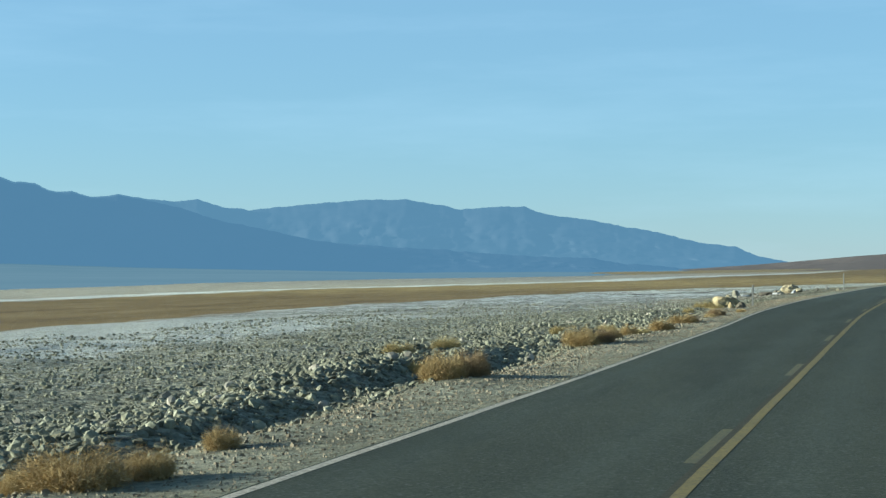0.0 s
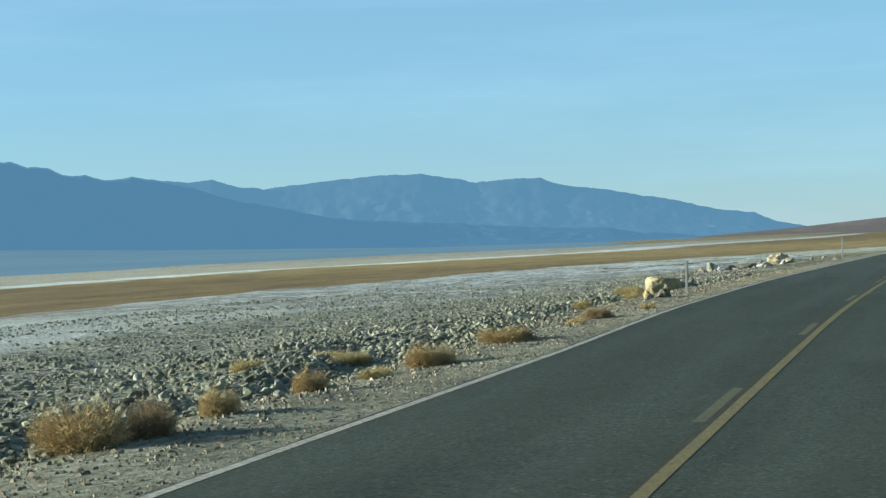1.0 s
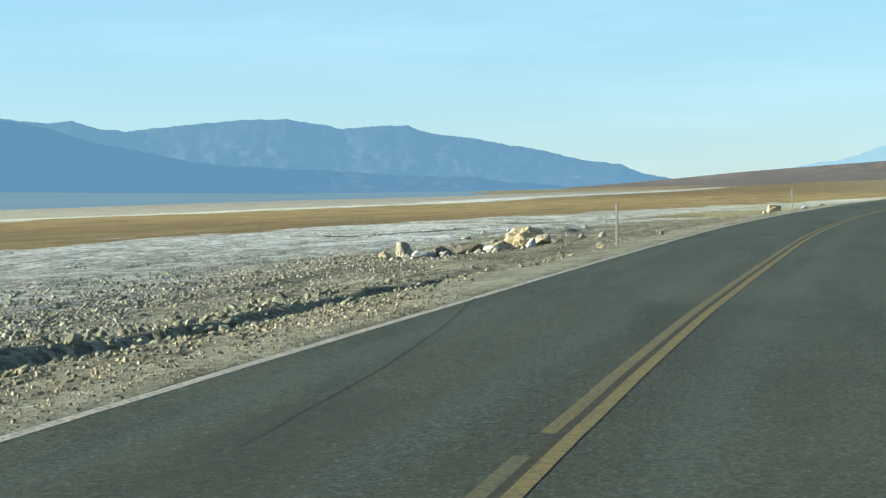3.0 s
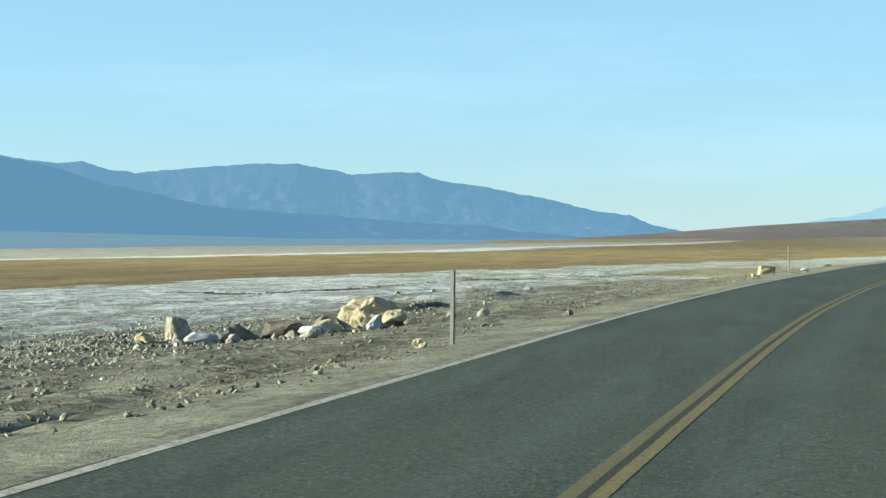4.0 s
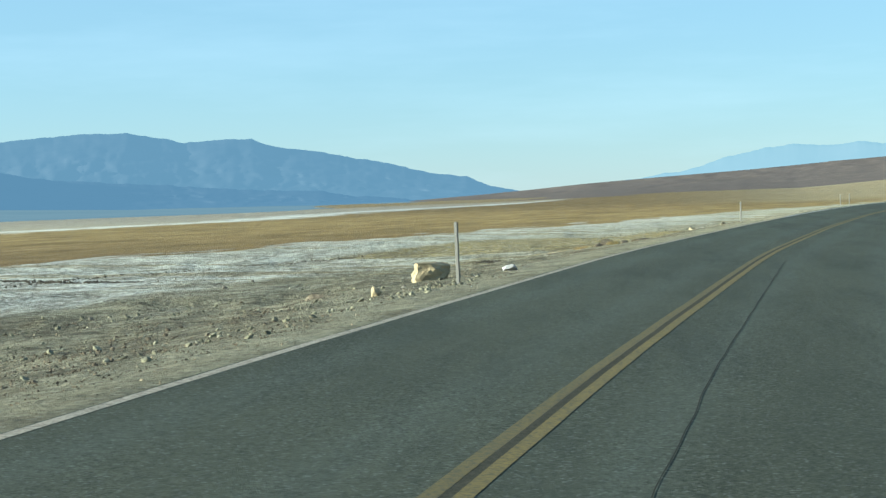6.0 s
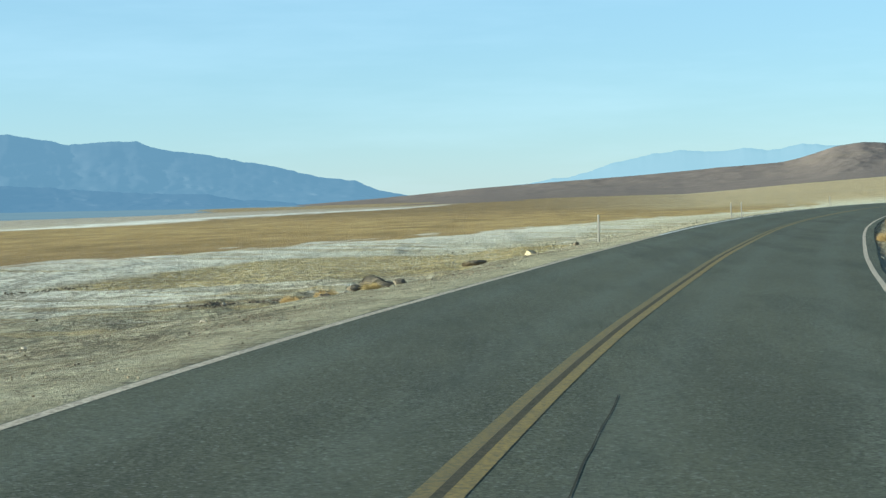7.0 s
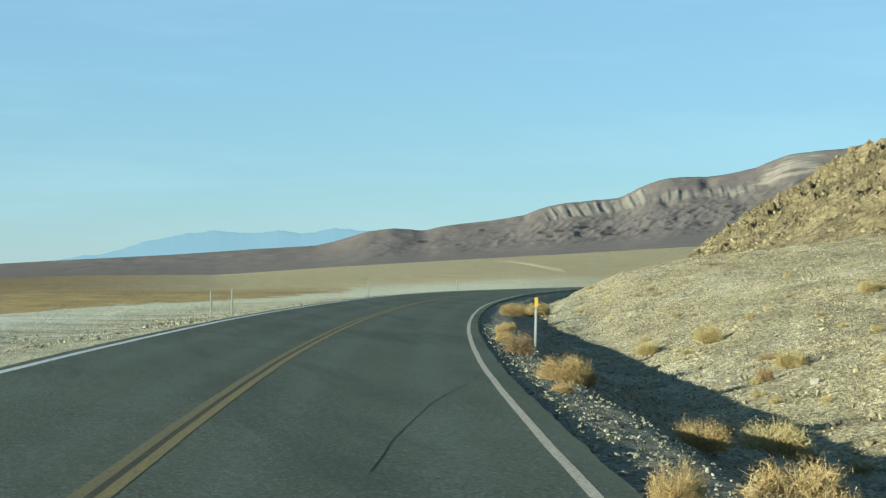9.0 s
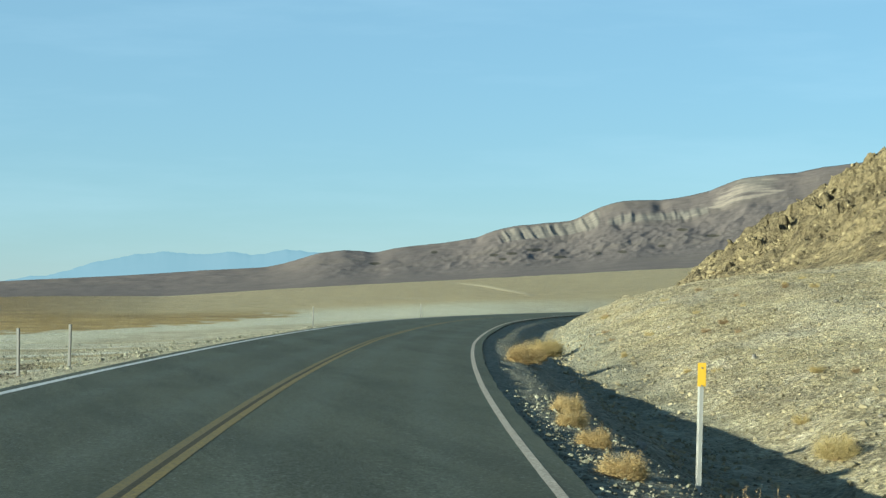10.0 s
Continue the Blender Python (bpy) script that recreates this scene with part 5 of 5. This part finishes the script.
scatter("slope_rocks", "larger tan stones on the slope above the ditch", SLOPE_STONE, 5000, slope_big, 5)


def heap_place(r, n):
    """Coarse broken stone heaped along the two ridges beside the straight."""
    y = 9 + 49 * r.rand(n)
    pick = r.rand(n)
    off = np.where(pick < 0.35, 4.3 + 0.7 * r.randn(n), np.where(pick < 0.7, 6.4 + 1.2 * r.randn(n), 2.3 + 13 * r.rand(n)))
    keep = (off > 2.0) & (lumps(off * 2, y, 3.0, 2) > -0.5 + 0.3 * r.rand(n))
    x = road_x(y) - left_lane(y) - off
    return x[keep], y[keep], sizes(r, n, 0.025, 0.105, 2.5)[keep]


def bench_place(r, n):
    y = 158 + 88 * r.rand(n)
    d = right_edge(y) + 0.08 + 4.6 * r.rand(n) ** 1.3
    return road_x(y) + d * np.sqrt(1 + road_turn(y) ** 2), y, sizes(r, n, 0.010, 0.055, 3.0)


def pale_place(r, n):
    """Pale crumbled crust in a belt behind the dirt shoulder."""
    y = 82 + 46 * r.rand(n)
    off = 8.5 + 3.0 * r.randn(n) + 0.06 * (y - 82)
    keep = (off > 4.5) & (lumps(off, y, 4.0, 2) > -0.4 + 0.5 * r.rand(n))
    return (road_x(y) - left_lane(y) - off)[keep], y[keep], sizes(r, n, 0.015, 0.07, 2.4)[keep]


def line_place(points, most=0.07):
    def place(r, n):
        p = np.array(points, float)
        t = np.sort(r.rand(n)) * (len(p) - 1)
        x, y = np.interp(t, np.arange(len(p)), p[:, 0]), np.interp(t, np.arange(len(p)), p[:, 1])
        gap = lumps(t * 9, t * 0 + len(p), 1.0, 3) > -0.25
        x, y = x + 0.5 * lumps(y, x, 3, 3) + 0.25 * r.randn(n), y + 0.3 * r.randn(n)
        return x[gap], y[gap], sizes(r, n, 0.2 * most, most, 2.2)[gap]
    return place


def chip_place(r, n):
    y = 158 + 80 * r.rand(n) ** 0.9
    d = right_edge(y) + 0.05 + 3.4 * r.rand(n) ** 1.2
    return road_x(y) + d * np.sqrt(1 + road_turn(y) ** 2), y, sizes(r, n, 0.009, 0.038, 2.0)


def bend_place(r, n):
    """Broken stones and lumps of crust on the flat outside the bend."""
    y, off = 228 + 80 * r.rand(n), 0.9 + 15 * r.rand(n) ** 1.15
    x = road_x(y) - left_lane(y) - off
    keep = lumps(x, y * 0.6, 2.6, 3) > -0.2 + 0.4 * r.rand(n)
    return x[keep], y[keep], sizes(r, n, 0.02, 0.105, 2.6)[keep]


def streak_place(r, n):
    """Clods of dirt gathered in streaks along the shoulder."""
    y, off = 86 + 74 * r.rand(n * 6), 1.6 + 8 * r.rand(n * 6)
    x = road_x(y) - left_lane(y) - off
    k = np.abs(lumps(off * 1.4 + 0.05 * y, y * 0.16, 1.6, 3)) < 0.05
    return x[k][:n], y[k][:n], sizes(r, min(n, k.sum()), 0.012, 0.042, 2.4)


def strewn_place(r, n):
    """Broken stones strewn over the dirt between the shoulder and the crust, thicker along the washed-out step."""
    y, off = 86 + 76 * r.rand(n), 0.8 + 15 * r.rand(n) ** 1.2
    x = road_x(y) - left_lane(y) - off
    step = r.rand(n) < 0.2
    x, y = np.where(step, -10.6 + 1.1 * r.randn(n), x), np.where(step, 122 + 32 * r.rand(n), y)
    keep = (lumps(x, y * 0.5, 2.2, 3) > -0.15 + 0.4 * r.rand(n)) & (x < road_x(y) - left_lane(y) - 1.2)
    return x[keep], y[keep], sizes(r, n, 0.012, 0.068, 2.8)[keep]


BENCH_CHIP = rock_material("tan_bench_chips", (0.105, 0.090, 0.058), (0.195, 0.170, 0.115), (0.33, 0.295, 0.205), 6.0, 0.45)
scatter("bench_chips", "pale broken chips on the bench beside the paving", BENCH_CHIP, 9000, chip_place, 27, True)
PALE_CRUMB = rock_material("pale_crust_crumbs", (0.17, 0.148, 0.105), (0.31, 0.277, 0.205), (0.46, 0.425, 0.34), 5.0, 0.4)
scatter("heaped_stones", "coarse tan and grey broken stone heaped beside the road", RUBBLE, 10000, heap_place, 21)
scatter("bench_stones", "broken grey stone on the bench and in the ditch", RUBBLE, 7000, bench_place, 22)
scatter("crust_crumbs", "pale crumbled crust behind the dirt shoulder", PALE_CRUMB, 8000, pale_place, 23)
scatter("strewn_stones", "grey and pale broken stones strewn on the dirt", RUBBLE, 9500, strewn_place, 24)
scatter("bend_stones", "tan and grey stones strewn on the flat outside the bend", RUBBLE, 6500, bend_place, 28)
scatter("dirt_clods", "dark brown clods of dirt in streaks beside the shoulder", DEBRIS, 2600, streak_place, 25)


def hillside_place(r, n):
    y = 228 + 150 * r.rand(n)
    x = toe_x(y) - 1 + 42 * r.rand(n) ** 1.4
    keep = lumps(x, y, 9, 3) > -0.15 + 0.4 * (r.rand(n) - 0.5)
    return x[keep], y[keep], sizes(r, n, 0.06, 0.42, 2.8)[keep]


HILL_ROCK = rock_material("ochre_outcrop_stone", (0.11, 0.088, 0.05), (0.24, 0.193, 0.10), (0.40, 0.325, 0.175), 0.9, 0.4)
scatter("outcrop_stones", "ochre and brown broken rock on the hillside", HILL_ROCK, 9000, hillside_place, 26, surface=cliff_z)
# Extra dark, so sunlit clods still read as shaded ledge and rut lines.
DARK_CLOD = rock_material("dark_line_clods", (0.055, 0.047, 0.033), (0.095, 0.08, 0.055), (0.15, 0.127, 0.09), 6.0, 0.35)
# Clod lines: some debris, some drawn for the shade of ledges and ruts.
for k, (count, line) in enumerate(((500, [(15.0, 258.0), (16.3, 265.5), (17.0, 274.0), (18.4, 286.0)]), (900, [(-26.6, 152.4), (-22.5, 149.8), (-19.3, 153.9), (-18.9, 162.7), (-17.8, 187.9), (-10.6, 207.4)]), (350, [(-21.0, 184.8), (-17.5, 181.5), (-14.0, 179.8)]),
                                   (260, [(2.6, 199.0), (3.3, 204.0), (4.1, 209.9)]), (300, [(-3.4, 190.0), (-1.2, 191.6), (1.2, 195.0)]), (160, [(-7.2, 116.4), (-4.7, 121.0)]), (120, [(-9.1, 121.4), (-6.9, 122.9)]), (200, [(-10.8, 131.0), (-10.5, 137.0), (-9.6, 143.4)]))):
    scatter("debris_line", "thin line of dark clods drawn along a shaded edge", DARK_CLOD, 3 * count, line_place(line, 0.07 if k < 5 else 0.032), 30 + k)


# ---- dry shrubs
def twig_mesh(name, seed, stems, twigs, material, upright=0.35, width=0.0036, keep_low=False):
    """Twigs as thin tapered three-sided blades that fork outwards from the root, in a cushion 1 m wide and 0.5 m high."""
    r = np.random.RandomState(seed)
    V, F = [], []

    def blade(p, q, w):
        t = q - p
        n = np.cross(t, r.randn(3))
        n = n / (np.linalg.norm(n) + 1e-9) * w
        i = len(V)
        V.extend([p - n, p + n, q])
        F.append((i, i + 1, i + 2))

    for _ in range(stems):
        az, up = r.rand() * 6.283, np.arcsin(np.clip(upright * r.rand() + (1 - upright) * r.rand() ** 1.3, 0, 0.99))
        reach = (0.80 + 0.2 * r.rand()) * (1 + 0.15 * np.sin(3 * az + seed))
        tip = np.array([np.cos(az) * np.cos(up) * 0.5, np.sin(az) * np.cos(up) * 0.5, np.sin(up) * 0.5 + 0.02]) * reach
        root = r.randn(3) * np.array([0.06, 0.06, 0.01])
        mid = root + (tip - root) * 0.45 + r.randn(3) * 0.03
        if keep_low:
            blade(root, mid, width * 1.6)
            continue
        blade(mid * 0.6, tip, width)
        for _ in range(twigs):
            f = 0.35 + 0.6 * r.rand()
            p = root + (tip - root) * f
            q = p + r.randn(3) * 0.05 + (tip - root) * 0.10
            q[2] = max(q[2], 0.01)
            blade(p, q, width * 0.8)
            blade(q, q + r.randn(3) * 0.03, width * 0.8)
    me = bpy.data.meshes.new(name)
    me.from_pydata([tuple(v) for v in V], [], F)
    me.materials.append(material)
    return me


SHRUBS = []
for k, (tw, mat, label) in enumerate(((7, DRY_TWIG, "dry golden cushion of twigs beside the road"), (7, BROWN_TWIG, "dead brown tangle of twigs beside the road"),
                                      (6, PALE_TWIG, "pale straw-coloured desert tuft"), (8, DRY_TWIG, "rounded dry golden desert shrub"))):
    crown, stem = twig_mesh("crown", 20 + k, 800, tw, mat, 0.5 if k == 2 else 0.3, 0.0034), twig_mesh("stems", 40 + k, 60, 0, BROWN_TWIG, 0.4, 0.008, True)
    SHRUBS.append((crown, stem, label))
SMALL = {k: twig_mesh("crown", 70 + k, 200, 5, PALE_TWIG if k == 2 else BROWN_TWIG, 0.4, 0.006) for k in (1, 2)}


def shrub(kind, x, y, w, h, seed, small=False):
    r = random.Random(seed)
    crown, stem, label = SHRUBS[kind]
    crown = SMALL[kind] if small else crown
    e = base_of("dry_shrub", label, "shrub", "dry shrubs")
    for nm, me in (("crown", crown), ("stems", stem)):
        o = new(nm, me)
        o.parent = e
    e.matrix_basis = pose(x, y, ground_at(x, y) - 0.02, 0, 0, r.uniform(0, 360)) @ Matrix.Diagonal((w, w * r.uniform(0.85, 1.1), h * 2, 1))


def plant(*group):
    for kind, x, y, w, h in group:
        shrub(kind, x, y, w, h, int(x * 37 + y * 11))


# left of the road, then along the ditch on the right
plant((0, -6.8, 24.25, 0.85, 0.46), (1, -6.4, 24.6, 0.65, 0.44), (1, -7.3, 27.7, 0.5, 0.28), (2, -7.95, 30.4, 0.4, 0.28), (0, -6.4, 15.0, 0.4, 0.26), (0, -7.0, 12.3, 0.5, 0.26), (0, -6.3, 11.9, 1.0, 0.38), (0, -5.95, 12.5, 0.5, 0.3), (0, -6.85, 35.6, 0.95, 0.46), (1, -6.45, 36.1, 0.5, 0.38), (0, -6.55, 37.75, 0.5, 0.32), (0, -6.65, 40.5, 0.5, 0.32))
plant((0, -6.4, 44.3, 0.75, 0.36), (0, -6.3, 48.0, 0.9, 0.3), (1, -6.1, 48.3, 0.5, 0.24), (2, -10.5, 34.0, 0.8, 0.34), (2, -10.1, 36.4, 0.9, 0.34), (2, -9.3, 45.0, 0.6, 0.26), (2, -9.5, 48.8, 0.6, 0.26), (1, -6.1, 54.4, 0.7, 0.28), (0, 1.2, 181.3, 0.6, 0.24))
plant((0, 0.6, 180.2, 0.5, 0.2), (2, 2.3, 180.0, 0.5, 0.18), (0, 0.1, 183.6, 0.5, 0.2), (0, -6.1, 52.6, 0.45, 0.16), (2, -7.3, 65.6, 0.62, 0.4), (2, -8.3, 71.5, 0.6, 0.4), (2, -8.8, 72.6, 0.7, 0.4), (2, -8.0, 62.4, 0.5, 0.3), (0, -5.6, 57.4, 0.4, 0.16))
plant((2, -8.3, 28.0, 0.4, 0.26), (2, -8.25, 46.4, 0.7, 0.26), (2, -6.7, 43.0, 0.55, 0.18))
plant((0, 17.0, 201.7, 0.55, 0.36), (1, 17.0, 199.4, 0.78, 0.46), (1, 17.55, 198.3, 0.8, 0.5), (3, 18.15, 202.1, 0.85, 0.44), (0, 20.2, 209.4, 0.8, 0.42), (2, 21.7, 205.8, 0.7, 0.3), (2, 20.6, 200.4, 1.2, 0.42), (2, 22.3, 212.0, 1.05, 0.6), (2, 22.9, 212.8, 0.7, 0.5))
plant((3, 20.8, 217.1, 0.95, 0.52), (0, 21.3, 217.7, 0.6, 0.4), (1, 22.5, 226.2, 0.8, 0.52), (0, 23.6, 231.6, 0.6, 0.3), (0, 24.5, 235.0, 0.5, 0.28), (0, 25.2, 238.0, 0.6, 0.3), (0, 26.2, 241.2, 0.6, 0.34), (3, 32.1, 262.5, 1.3, 0.66), (2, 37.4, 277.0, 1.6, 0.8))
plant((0, 35.6, 272.5, 0.8, 0.45), (2, 31.4, 237.4, 1.0, 0.62), (2, 30.6, 240.5, 0.9, 0.5), (1, 28.9, 227.5, 0.5, 0.4), (2, 30.0, 228.5, 0.9, 0.5), (2, 22.4, 207.2, 0.7, 0.45), (2, 23.0, 206.0, 0.6, 0.4), (2, 21.9, 204.6, 0.7, 0.4), (1, 24.6, 219.5, 0.45, 0.3))
plant((2, 38.5, 241.0, 1.1, 0.5), (1, 24.0, 214.6, 0.4, 0.25), (2, 26.4, 214.0, 0.7, 0.5), (2, 27.5, 217.5, 0.8, 0.5), (0, 19.9, 214.2, 0.4, 0.2))
rng = random.Random(77)
for k in range(95):
    y = rng.uniform(196, 300)
    x = float(road_x(y)) + (rng.uniform(8.5, 34) if k < 46 else rng.triangular(8.3, 22, 9.6))
    shrub(rng.choice((2, 2, 1)), x, y, rng.uniform(0.25, 0.6), rng.uniform(0.14, 0.3), 900 + k, True)
